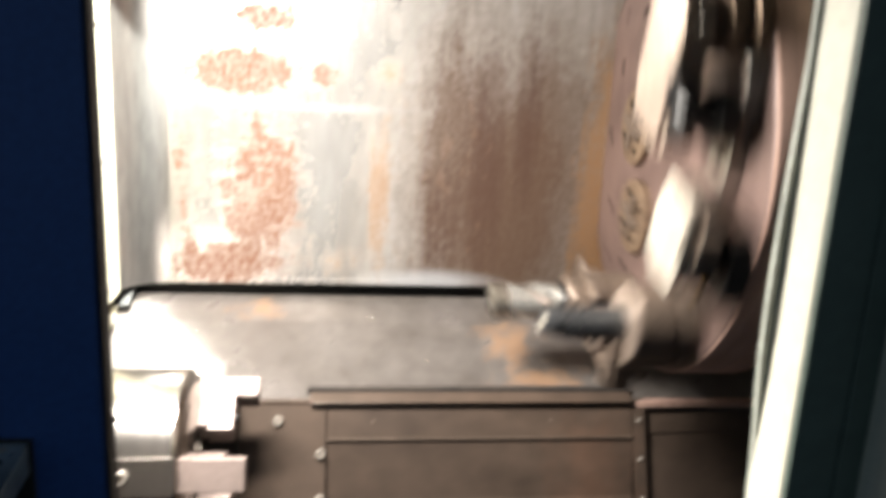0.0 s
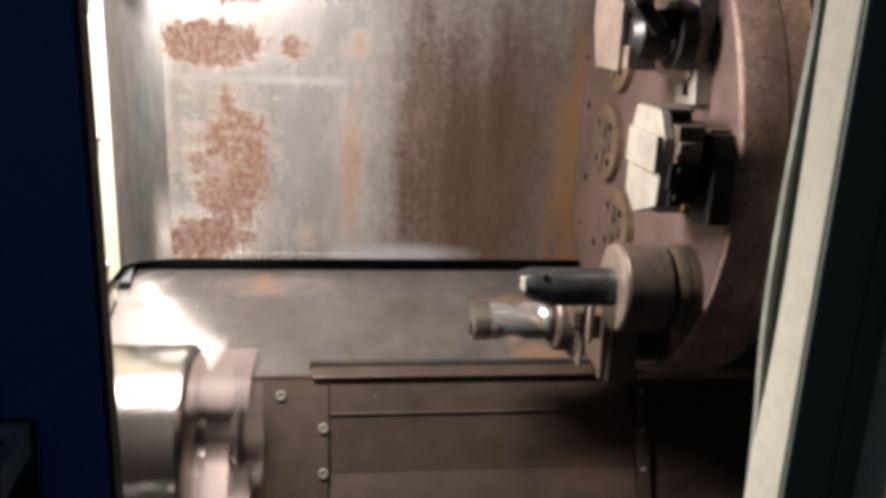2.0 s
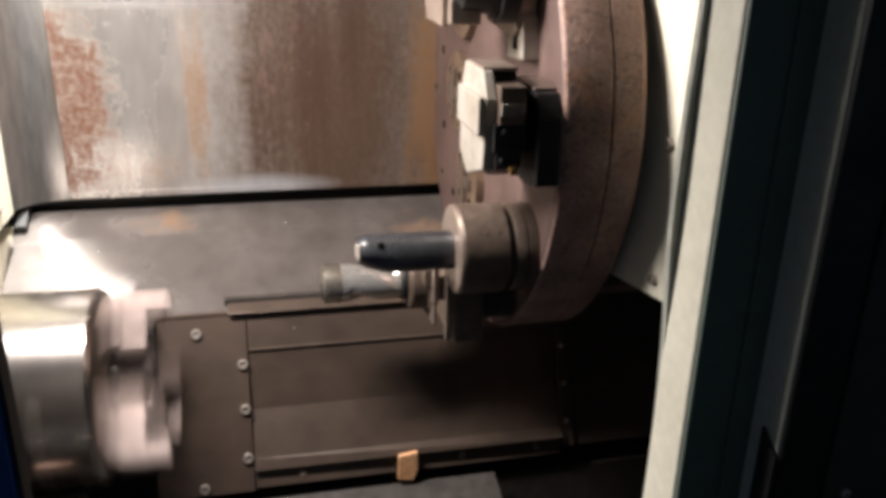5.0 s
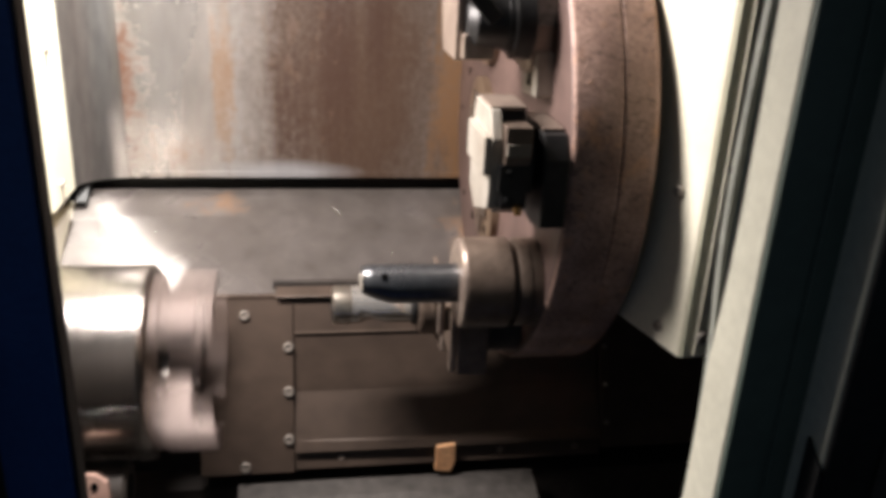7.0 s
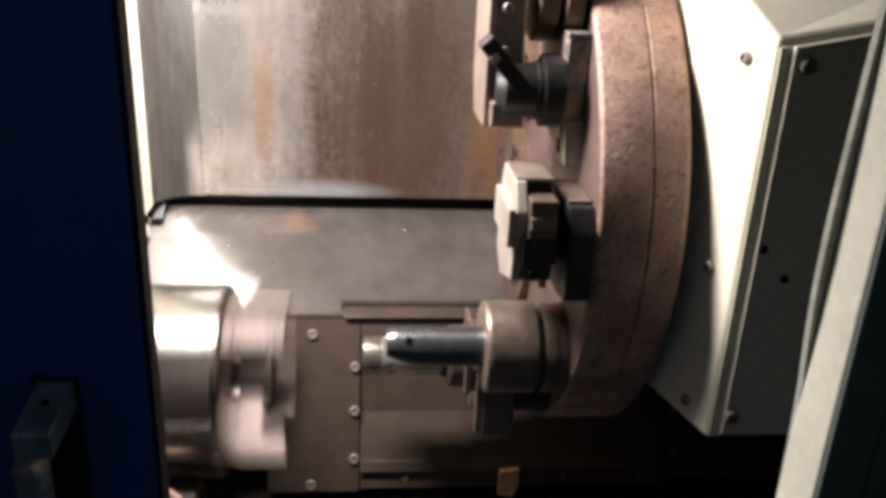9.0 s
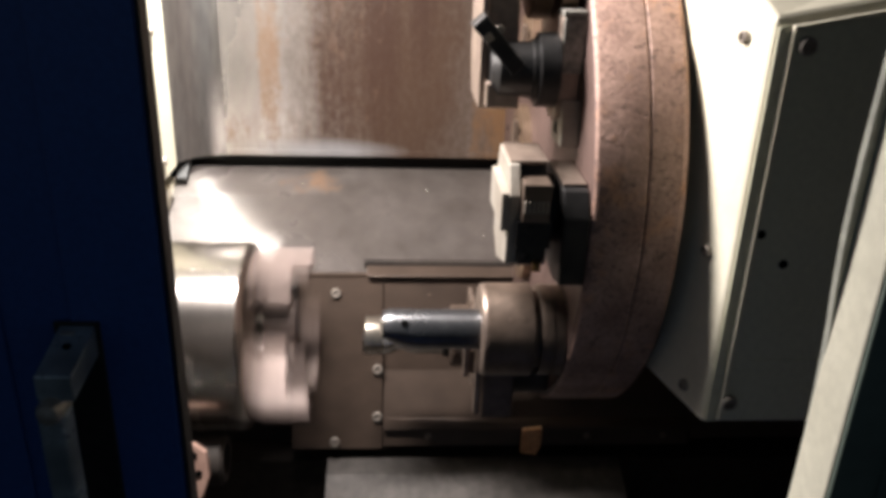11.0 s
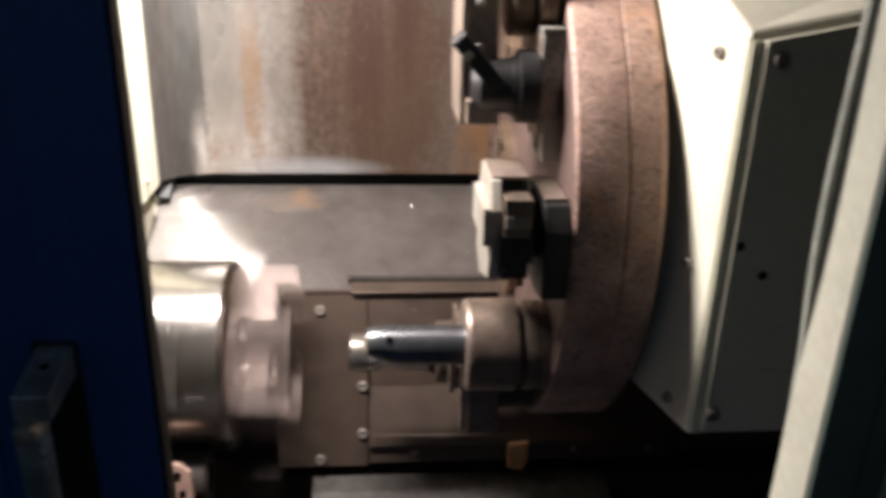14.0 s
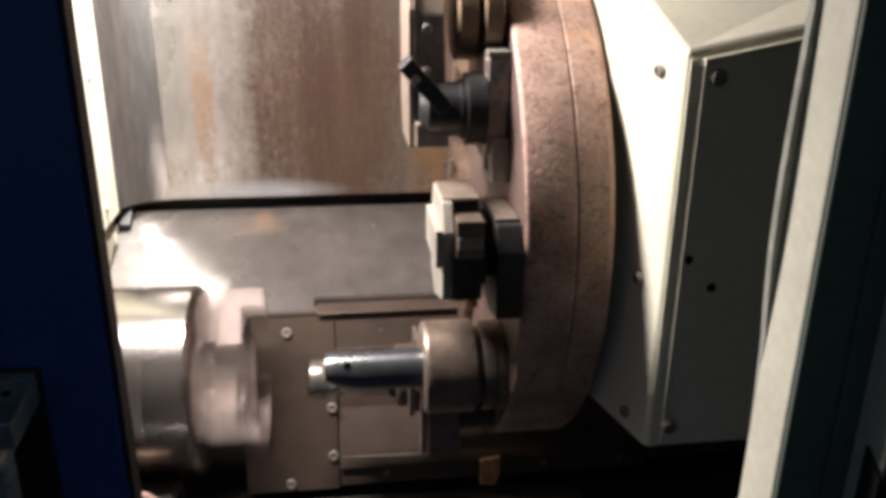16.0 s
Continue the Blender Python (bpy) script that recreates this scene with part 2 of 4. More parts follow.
M["ring"] = material("worn_ring_steel", (0.31, 0.25, 0.205), 0.4, 0.6, scale=14, second=(0.23, 0.18, 0.15), grain=90, bump=0.1)
M["flange"] = material("ground_flange_steel", (0.37, 0.345, 0.30), 0.45, 0.3, scale=16, second=(0.27, 0.24, 0.20), grain=90, bump=0.06, grain_dark=0.14)
M["bluesteel"] = material("blued_tool_steel", (0.15, 0.155, 0.163), 0.3, 0.85, scale=16, second=(0.10, 0.104, 0.11), grain=90, bump=0.06, grain_dark=0.2)
M["bright"] = material("bright_drill_steel", (0.68, 0.655, 0.61), 0.17, 0.8, scale=20, second=(0.50, 0.45, 0.38), grain=110, bump=0.04, grain_dark=0.15)
M["drilltip"] = material("worn_drill_steel", (0.55, 0.51, 0.45), 0.28, 0.9, scale=25, second=(0.42, 0.38, 0.32), grain=110, bump=0.1)
M["blacktool"] = material("blackened_tool_steel", (0.035, 0.034, 0.034), 0.42, 0.5, scale=20, second=(0.02, 0.02, 0.02), grain=90, bump=0.15)
M["pad"] = material("mottled_ground_steel", (0.30, 0.29, 0.26), 0.5, 0.3, scale=90, second=(0.15, 0.15, 0.135), grain=220, bump=0.2, grain_dark=0.3)
M["gold"] = material("coated_insert", (0.42, 0.25, 0.09), 0.35, 0.8, scale=60, grain=200, bump=0.05)
M["screw"] = material("zinc_screw", (0.42, 0.39, 0.35), 0.4, 0.6, scale=60, second=(0.33, 0.29, 0.25), grain=200, bump=0.1)
M["orange"] = material("orange_rubber_tag", (0.70, 0.39, 0.20), 0.6, scale=40, second=(0.56, 0.29, 0.14), grain=150, bump=0.2)
M["grease"] = material("grey_cast_apron", (0.075, 0.068, 0.062), 0.5, 0.25, scale=9, second=(0.05, 0.045, 0.04), grain=60, bump=0.25, grain_dark=0.35)
M["latch"] = material("dark_latch_steel", (0.34, 0.40, 0.44), 0.3, 0.5, scale=30, second=(0.17, 0.205, 0.23), grain=120, bump=0.1)
M["pinkcast"] = material("pink_brown_casting", (0.44, 0.29, 0.23), 0.55, 0.1, scale=30, second=(0.32, 0.2, 0.16), grain=90, bump=0.2)
M["gasket"] = material("grey_gasket_rubber", (0.30, 0.31, 0.27), 0.6, scale=30, second=(0.22, 0.23, 0.20), grain=120, bump=0.15)
M["glow"] = bpy.data.materials.new("lamp_tube_glow")
M["glow"].use_nodes = True
M["glow"].node_tree.nodes["Principled BSDF"].inputs["Emission Color"].default_value = (1.0, 0.86, 0.7, 1)
M["glow"].node_tree.nodes["Principled BSDF"].inputs["Emission Strength"].default_value = 6.0


# ---- mesh helpers ----
# where the fixed things stand along and across the spindle, against the planes they are drawn in
STANDS = {
    "sliding_guard": (0.113, 0), "guard_edge": (0.113, 0), "wall_back": (0.113, 0), "gap_shade": (0.113, 0), "wall_headstock": (0.109, 0), "wall_headstock_front": (0.109, 0), "wall_end": (0.11, 0),
    "ceiling": (0.11, 0), "floor": (0.11, 0), "tray": (0.106, 0), "metal_chips": (0.10, 0), "way_cover": (0.092, 0), "rubber_tag": (0.090, 0),
    "apron": (0.090, 0), "bed_casting": (0.092, 0), "sump_wall": (0.10, 0), "spindle_nose": (0.078, 0), "coolant_bracket": (0.0685, 0.025),
    "sliding_door": (0.0405, 0.017), "door_latch": (0.037, 0.018), "door_jamb": (0.041, -0.021), "outer_stile": (0.036, -0.026), "front_wall": (0.036, -0.026),
    "sill_inside": (0.09, 0.0),
}


def obj(name, bm, mat, smooth=False):
    me = bpy.data.meshes.new(name)
    bmesh.ops.recalc_face_normals(bm, faces=bm.faces)
    if smooth:
        for f in bm.faces:
            f.smooth = True
        for e in bm.edges:
            if len(e.link_faces) == 2 and e.calc_face_angle(0) > radians(32):
                e.smooth = False
    bm.to_mesh(me)
    bm.free()
    me.materials.append(M[mat])
    ob = new(name, me)
    ob.location = (*STANDS.get(name, (0, 0)), 0)
    return ob


def part(name, bm, mat, parent, label="", smooth=False):
    ob = obj(name, bm, mat, smooth)
    ob.parent = parent
    return tagged(ob, label)


def empty(name, at=(0, 0, 0)):
    ob = new(name)
    ob.empty_display_size = 0.02
    dx, dy = STANDS.get(name, (0, 0))
    ob.location = (at[0] + dx, at[1] + dy, at[2])
    return ob


def box(x0, x1, y0, y1, z0, z1, bevel=0.0, seg=2, bm=None):
    """A box between two corners, with rounded edges."""
    b = bmesh.new()
    bmesh.ops.create_cube(b, size=1)
    bmesh.ops.scale(b, vec=(x1 - x0, y1 - y0, z1 - z0), verts=b.verts)
    bmesh.ops.translate(b, vec=((x0 + x1) / 2, (y0 + y1) / 2, (z0 + z1) / 2), verts=b.verts)
    if bevel:
        bmesh.ops.bevel(b, geom=list(b.edges), offset=bevel, segments=seg, affect="EDGES", profile=0.5)
    return join(bm, b)


def join(bm, b):
    if bm is None:
        return b
    me = bpy.data.meshes.new("tmp")
    b.to_mesh(me)
    b.free()
    bm.from_mesh(me)
    bpy.data.meshes.remove(me)
    return bm


def turned(profile, seg=48, bm=None, at=(0, 0, 0), axis="X", closed=True):
    """A turned body: (position along the axis, radius) pairs, spun round the axis."""
    b = bmesh.new()
    rings = []
    for a, r in profile:
        ring = []
        for i in range(seg):
            w = 2 * math.pi * i / seg
            c, s = r * math.cos(w), r * math.sin(w)
            p = {"X": (a, c, s), "Y": (c, a, s), "Z": (c, s, a)}[axis]
            ring.append(b.verts.new(p))
        rings.append(ring)
    for r0, r1 in zip(rings, rings[1:]):
        for i in range(seg):
            b.faces.new((r0[i], r0[(i + 1) % seg], r1[(i + 1) % seg], r1[i]))
    if closed:
        b.faces.new(rings[0])
        b.faces.new(rings[-1])
    bmesh.ops.translate(b, vec=at, verts=b.verts)
    return join(bm, b)


def prism(points, axis, a0, a1, bevel=0.0, bm=None, seg=2):
    """An outline in the plane across the axis, made into a solid from a0 to a1."""
    b = bmesh.new()
    def place(p, a):
        u, v = p
        return {"X": (a, u, v), "Y": (u, a, v), "Z": (u, v, a)}[axis]
    lo = [b.verts.new(place(p, a0)) for p in points]
    hi = [b.verts.new(place(p, a1)) for p in points]
    b.faces.new(lo)
    b.faces.new(hi)
    n = len(points)
    for i in range(n):
        b.faces.new((lo[i], lo[(i + 1) % n], hi[(i + 1) % n], hi[i]))
    bmesh.ops.recalc_face_normals(b, faces=b.faces)
    if bevel:
        bmesh.ops.bevel(b, geom=list(b.edges), offset=bevel, segments=seg, affect="EDGES", profile=0.5)
    return join(bm, b)


def strip(profile, x0, x1, thick, steps=1):
    """A sheet along x with a (y, z) profile and a thickness."""
    b = bmesh.new()
    n = len(profile)
    off = []
    for i in range(n):
        p = Vector(profile[min(i + 1, n - 1)]) - Vector(profile[max(i - 1, 0)])
        d = Vector((p.y, -p.x)).normalized()
        if d.x < 0:
            d = -d
        off.append(Vector(profile[i]) + d * thick)
    outline = [Vector(p) for p in profile] + off[::-1]
    return prism([(p[0], p[1]) for p in outline], "X", x0, x1, 0.0)


def hexscrew(r=0.008, h=0.006):
    """A socket head screw, its head towards -y, its base at y = 0."""
    b = turned([(0.0, r), (-h + 0.0012, r), (-h, r - 0.0012), (-h, r * 0.55), (-h * 0.45, r * 0.5)], 20, axis="Y")
    return b



def screw_on(parent, at, tilt=0.0, turn=0.0, r=0.008, name="screw"):
    ob = part(name, hexscrew(r, r * 0.8), "screw", parent, smooth=True)
    ob.matrix_local = pose(*at, tilt, 0, turn)
    return ob


THINGS = {}


# ---- structure ----
def structure():
    # rear guard sheet, which slides along with the carriage
    w = obj("sliding_guard", box(-0.46, 0.92, 0.3612, 0.378, 1.196, 2.29), "backwall")
    tagged(w, "rust-streaked bare sheet steel sliding rear guard", "guard")
    THINGS["guard"] = w
    for name, z0, z1, out in (("lower_hem", 1.197, 1.2065, 0.0015),):
        f = part(name, box(-0.455, 0.915, 0.3612 - out, 0.3618, z0, z1, 0.0004), "backwall", w)
        f.location = (0, 0, 0)
    roll, back = [], []
    for i in range(15):
        a = radians(90 * i / 14)
        roll.append((-0.388 - 0.074 * math.sin(a), 0.290 + 0.069 * math.cos(a)))
        back.append((-0.388 - 0.0755 * math.sin(a), 0.290 + 0.0705 * math.cos(a)))
    g = obj("guard_edge", prism(roll + back[::-1], "Z", 1.196, 2.29), "rolled", True)
    tagged(g, "bright rolled steel edge beside the rear guard", "trim", kind="structure")
    tagged(obj("wall_back", box(-0.54, 1.0, 0.4102, 0.43, 0.3, 2.3), "dark"), "dark oily rear wall behind the guard", "wall", kind="structure")
    # headstock side wall
    w = obj("wall_headstock", box(-0.54, -0.479, 0.02, 0.358, 0.5, 2.3), "cream")
    tagged(w, "cream painted steel headstock wall", "wall", kind="structure")
    st = part("flange_strip", box(-0.479, -0.448, 0.17, 0.286, 1.20, 2.25, 0.003), "cream", w)
    st2 = part("flange_strip", box(-0.479, -0.463, 0.12, 0.34, 0.98, 1.165, 0.003), "cream", w)
    for at in ((-0.448, 0.215, 1.23), (-0.448, 0.215, 1.42), (-0.448, 0.215, 1.61), (-0.448, 0.215, 1.80), (-0.463, 0.28, 1.10), (-0.463, 0.18, 1.03)):
        screw_on(w, at, 0, 90, 0.006)
    tagged(obj("wall_headstock_front", box(-0.54, -0.485, -0.46, 0.018, 0.3, 2.3), "dark"), "dark oily headstock casting", "wall", kind="structure")
    # right end, floor, ceiling and the front over and under the opening
    tagged(obj("wall_end", box(1.0, 1.06, -0.46, 0.42, 0.3, 2.3), "dark"), "dark oily end wall of the machine", "wall", kind="structure")
    tagged(obj("ceiling", box(-0.54, 1.06, -0.60, 0.42, 2.3, 2.34), "dark"), "dark oily sheet roof of the enclosure", "ceiling", kind="structure")
    tagged(obj("floor", box(-0.54, 1.06, -0.60, 0.42, 0.26, 0.30), "dark"), "dark oily chip pan", "floor", kind="structure")
    tagged(obj("front_sill", box(-1.3, 1.06, -0.56, -0.50, 0.0, 0.86, 0.004), "navy"), "navy painted machine front below the door opening", "machine front", kind="structure")
    tagged(obj("sill_inside", box(-0.54, 1.0, -0.4998, -0.49, 0.30, 0.858), "dark"), "dark oily inside of the machine front", "wall", kind="structure")
    tagged(obj("shop_floor", box(-4, 4, -5, 0.5, -0.1, 0.0), "dark"), "dark oily workshop floor", "floor", kind="structure")
    # dark gap at the wall foot, its shade put in as black strips
    g = obj("gap_shade", box(-0.462, 1.0, 0.386, 0.41, 1.14, 1.24, 0.003), "black")
    end = prism([(0.318, 1.160), (0.362, 1.178), (0.362, 1.196), (0.345, 1.194), (0.312, 1.170)], "X", -0.463, -0.446, 0.002)
    tagged(g, "black strip for the shade in the gap along the wall foot", "wiper", kind="structure")
    part("gap_shade_end", end, "black", g)
    # shallow grey tray
    t = obj("tray", strip([(0.362, 1.176), (0.30, 1.150), (0.157, 1.078), (0.150, 1.06)], -0.463, 1.0, 0.01), "tray")
    tagged(t, "oily grey steel tray with rust spots", "tray", kind="structure")


def covers():
    c = empty("way_cover", (0, 0, 0))
    tagged(c, "brown oily sheet steel way cover with socket screws", "way cover")
    def plane(s):
        # s metres down the slope from the upper edge
        return 0.152 - 0.405 * s, 1.075 - 0.914 * s
    ta = 0.012
    part("end_plate", strip([plane(0.004), plane(0.262)], -0.24, -0.1055, ta), "cover", c, "thick brown end plate")
    sheet = strip([plane(0.010), plane(0.056), (plane(0.058)[0] + 0.004, plane(0.058)[1]), (plane(0.15)[0] + 0.012, plane(0.15)[1]), (plane(0.216)[0] - 0.001, plane(0.216)[1]), (plane(0.232)[0] - 0.004, plane(0.232)[1])], -0.1035, 0.37, 0.003)
    # the free corner of the sheet is bent outwards
    for v in sheet.verts:
        if v.co.x > 0.3 and v.co.z < plane(0.226)[1]:
            v.co += Vector((0, -0.009, 0.005))
    part("cover_sheet", sheet, "cover", c, "thin bent cover sheet")
    part("backing_sheet", strip([(plane(0.01)[0] + 0.02, plane(0.01)[1]), (plane(0.262)[0] + 0.006, plane(0.262)[1])], -0.1035, 0.37, 0.006), "cover", c)
    part("seam_edge", strip([(plane(0.054)[0] - 0.0012, plane(0.054)[1]), (plane(0.0565)[0] - 0.0012, plane(0.0565)[1])], -0.1035, 0.37, 0.003), "holder", c, "thin pale seam edge")
    part("top_lip", box(-0.24, 0.39, 0.150, 0.166, 1.066, 1.077, 0.002), "cover", c)
    # raised ledge above the right part
    part("ledge", prism([(0.140, 1.078), (0.168, 1.090), (0.168, 1.082), (0.16, 1.074)], "X", -0.13, 0.37, 0.0015), "cover", c)
    part("ledge_edge", box(-0.134, 0.37, 0.160, 0.170, 1.083, 1.0935, 0.001), "dark", c)
    part("end_rail", strip([plane(0.004), plane(0.13), plane(0.25)], 0.372, 0.391, 0.006), "cover", c, "riveted edge rail")
    for s in (0.03, 0.09, 0.15, 0.21):
        ob = part("rivet", turned([(0, 0.004), (-0.0015, 0.003), (-0.002, 0.0)], 12, axis="Y"), "screw", c, smooth=True)
        ob.matrix_local = pose(0.382, plane(s)[0] - 0.0005, plane(s)[1], -24, 0, 0)
    def behind(s):
        return plane(s)[0] + 0.008, plane(s)[1] - 0.004
    part("inner_sheet", strip([behind(0.004), behind(0.05), (behind(0.052)[0] + 0.003, behind(0.052)[1]), behind(0.25)], 0.393, 0.86, 0.004), "cover", c, "inner telescoping cover sheet")
    part("rusty_lip", strip([(0.168, 1.080), (0.148, 1.0745), (0.146, 1.066)], 0.376, 0.86, 0.004), "rim", c, "rust-crusted upper lip")
    tilt = -24.0
    for x, s in ((-0.176, 0.028), (-0.1125, 0.077), (-0.1125, 0.143), (-0.1125, 0.214), (-0.176, 0.252)):
        y, z = plane(s)
        screw_on(c, (x, y, z), tilt, 0, 0.0075)
    for x, s in ((-0.035, 0.03), (0.24, 0.03), (-0.035, 0.248), (0.21, 0.248), (0.33, 0.248)):
        y, z = plane(s)
        ob = part("rivet", turned([(0, 0.0055), (-0.0015, 0.0045), (-0.002, 0.0)], 14, axis="Y"), "ring", c, smooth=True)
        ob.matrix_local = pose(x, y + (0.002 if s < 0.1 else 0.006), z, tilt, 0, 0)
    # orange tag pinched under the sheet
    y, z = plane(0.243)
    tg = obj("rubber_tag", prism([(0.108, z - 0.026), (0.132, z - 0.030), (0.139, z - 0.012), (0.138, z + 0.020), (0.109, z + 0.016)], "Y", y - 0.012, y - 0.004, 0.0015), "orange")
    tagged(tg, "small orange rubber tag hanging from the way cover", "tag")
    # lower apron
    a = obj("apron", strip([(0.05, 0.815), (0.02, 0.808), (-0.10, 0.765), (-0.30, 0.67), (-0.45, 0.55)], -0.185, 0.262, 0.012), "grease")
    tagged(a, "grey pitted cast apron under the way cover", "apron", kind="structure")
    tagged(obj("bed_end", box(-0.355, -0.140, 0.115, 0.158, 0.30, 1.076), "dark"), "dark oily bed casting under the chuck", "bed", kind="structure")
    tagged(obj("bed_casting", box(0.401, 1.0, 0.172, 0.19, 0.80, 1.06), "dark"), "dark oily bed casting behind the way cover", "bed", kind="structure")
    tagged(obj("sump_wall", box(-0.463, 1.0, 0.062, 0.15, 0.30, 0.80), "dark"), "dark oily bed casting", "bed", kind="structure")


def chips():
    """Loose bright chips lying on the tray and the way cover's lip."""
    rng = random.Random(5)
    b = bmesh.new()
    for i in range(40):
        x = rng.uniform(-0.44, 0.1) if i < 25 else rng.uniform(-0.35, -0.15)
        y = rng.uniform(0.17, 0.34)
        z = 1.150 + (y - 0.30) * 0.42 if y > 0.30 else 1.150 - (0.30 - y) * 0.5035
        r = rng.uniform(0.0004, 0.0009)
        a = rng.uniform(0, 6.28)
        pts = [(x + r * 1.8 * math.cos(a + k * 2.1) * rng.uniform(0.6, 1.2), y + r * math.sin(a + k * 2.1), z + 0.0008 + rng.uniform(0, r)) for k in range(3)]
        base = [b.verts.new(p) for p in pts]
        tip = b.verts.new((x, y, z + 0.0008 + r * 1.4))
        b.faces.new(base)
        for k in range(3):
            b.faces.new((base[k], base[(k + 1) % 3], tip))
    c = obj("metal_chips", b, "bright")
    tagged(c, "small bright steel chips scattered on the oily tray", "metal chips", kind="stuff")


CHUCK_X, CHUCK_Y, CHUCK_Z = 0.078, -0.002, 1.057


def chuck():
    c = empty("lathe_chuck", (CHUCK_X, CHUCK_Y, CHUCK_Z))
    tagged(c, "bright turned steel three-jaw lathe chuck, spinning", "chuck")
    R = 0.125
    part("body", turned([(-0.44, 0.085), (-0.425, 0.118), (-0.415, R), (-0.268, R), (-0.2625, R - 0.004), (-0.258, R - 0.013), (-0.256, 0.042), (-0.30, 0.040)], 96), "chuck", c, smooth=True)
    for k in range(3):
        j = empty("jaw")
        j.parent = c
        j.matrix_local = pose(0, 0, 0, 120 * k, 0, 0)
        # local: radial direction is -y
        part("base_jaw", box(-0.262, -0.246, -0.114, -0.045, -0.0205, 0.0205, 0.0015), "jaw", j)
        part("slot", box(-0.385, -0.262, -R - 0.0012, -R + 0.02, -0.022, 0.022, 0.001), "chuck", j)
        part("top_jaw", prism([(-0.246, -0.118), (-0.183, -0.118), (-0.183, -0.093), (-0.213, -0.093), (-0.213, -0.04), (-0.246, -0.04)], "Z", -0.0195, 0.0195, 0.0012), "jaw", j)
        for i in range(5):
            part("serration", box(-0.2125, -0.1835, -0.0928 + 0.0, -0.0915, -0.017 + i * 0.0075, -0.0135 + i * 0.0075), "jaw", j)
        s = part("jaw_screw", hexscrew(0.0085, 0.007), "screw", j, smooth=True)
        s.matrix_local = pose(-0.322, -R - 0.0005, 0, 0, 0, 0)
        s2 = part("face_screw", hexscrew(0.007, 0.005), "blacktool", j, smooth=True)
        s2.matrix_local = pose(-0.213, -0.065, 0, 0, 0, 90)
    h = part("key_hole", turned([(-R - 0.0006, 0.0045), (-R + 0.004, 0.0045)], 16, axis="Y"), "hole", c)
    h.matrix_local = pose(-0.335, 0, 0, -32, 0, 0)
    # spindle nose behind the chuck
    s = obj("spindle_nose", turned([(-0.50, 0.10), (-0.452, 0.10), (-0.446, 0.09), (-0.438, 0.08)], 64, at=(0, CHUCK_Y, CHUCK_Z)), "chuck", True)
    tagged(s, "steel spindle nose behind the chuck", "spindle")
    return c


def bracket():
    b = empty("coolant_bracket", (-0.30, -0.18, 0.97))
    tagged(b, "small pink-brown cast bracket with two holes, beside a dark pipe stub", "bracket")
    p = part("plate", prism([(-0.022, -0.05), (0.004, -0.045), (0.012, -0.02), (0.008, 0.012), (-0.006, 0.022), (-0.03, 0.022)], "Y", -0.006, 0.006, 0.002), "pinkcast", b)
    for x, z in ((-0.006, 0.008), (0.0, -0.014)):
        h = part("hole", turned([(-0.0075, 0.0042), (0.0, 0.0042)], 16, axis="Y"), "hole", b)
        h.location = (x, 0, z)
    part("pipe_stub", turned([(-0.06, 0.034), (0.018, 0.034), (0.022, 0.030), (0.022, 0.02), (0.0, 0.02)], 32, at=(0, 0.055, -0.012)), "dark", b, smooth=True)
    b.rotation_euler = (radians(-22), 0, 0)


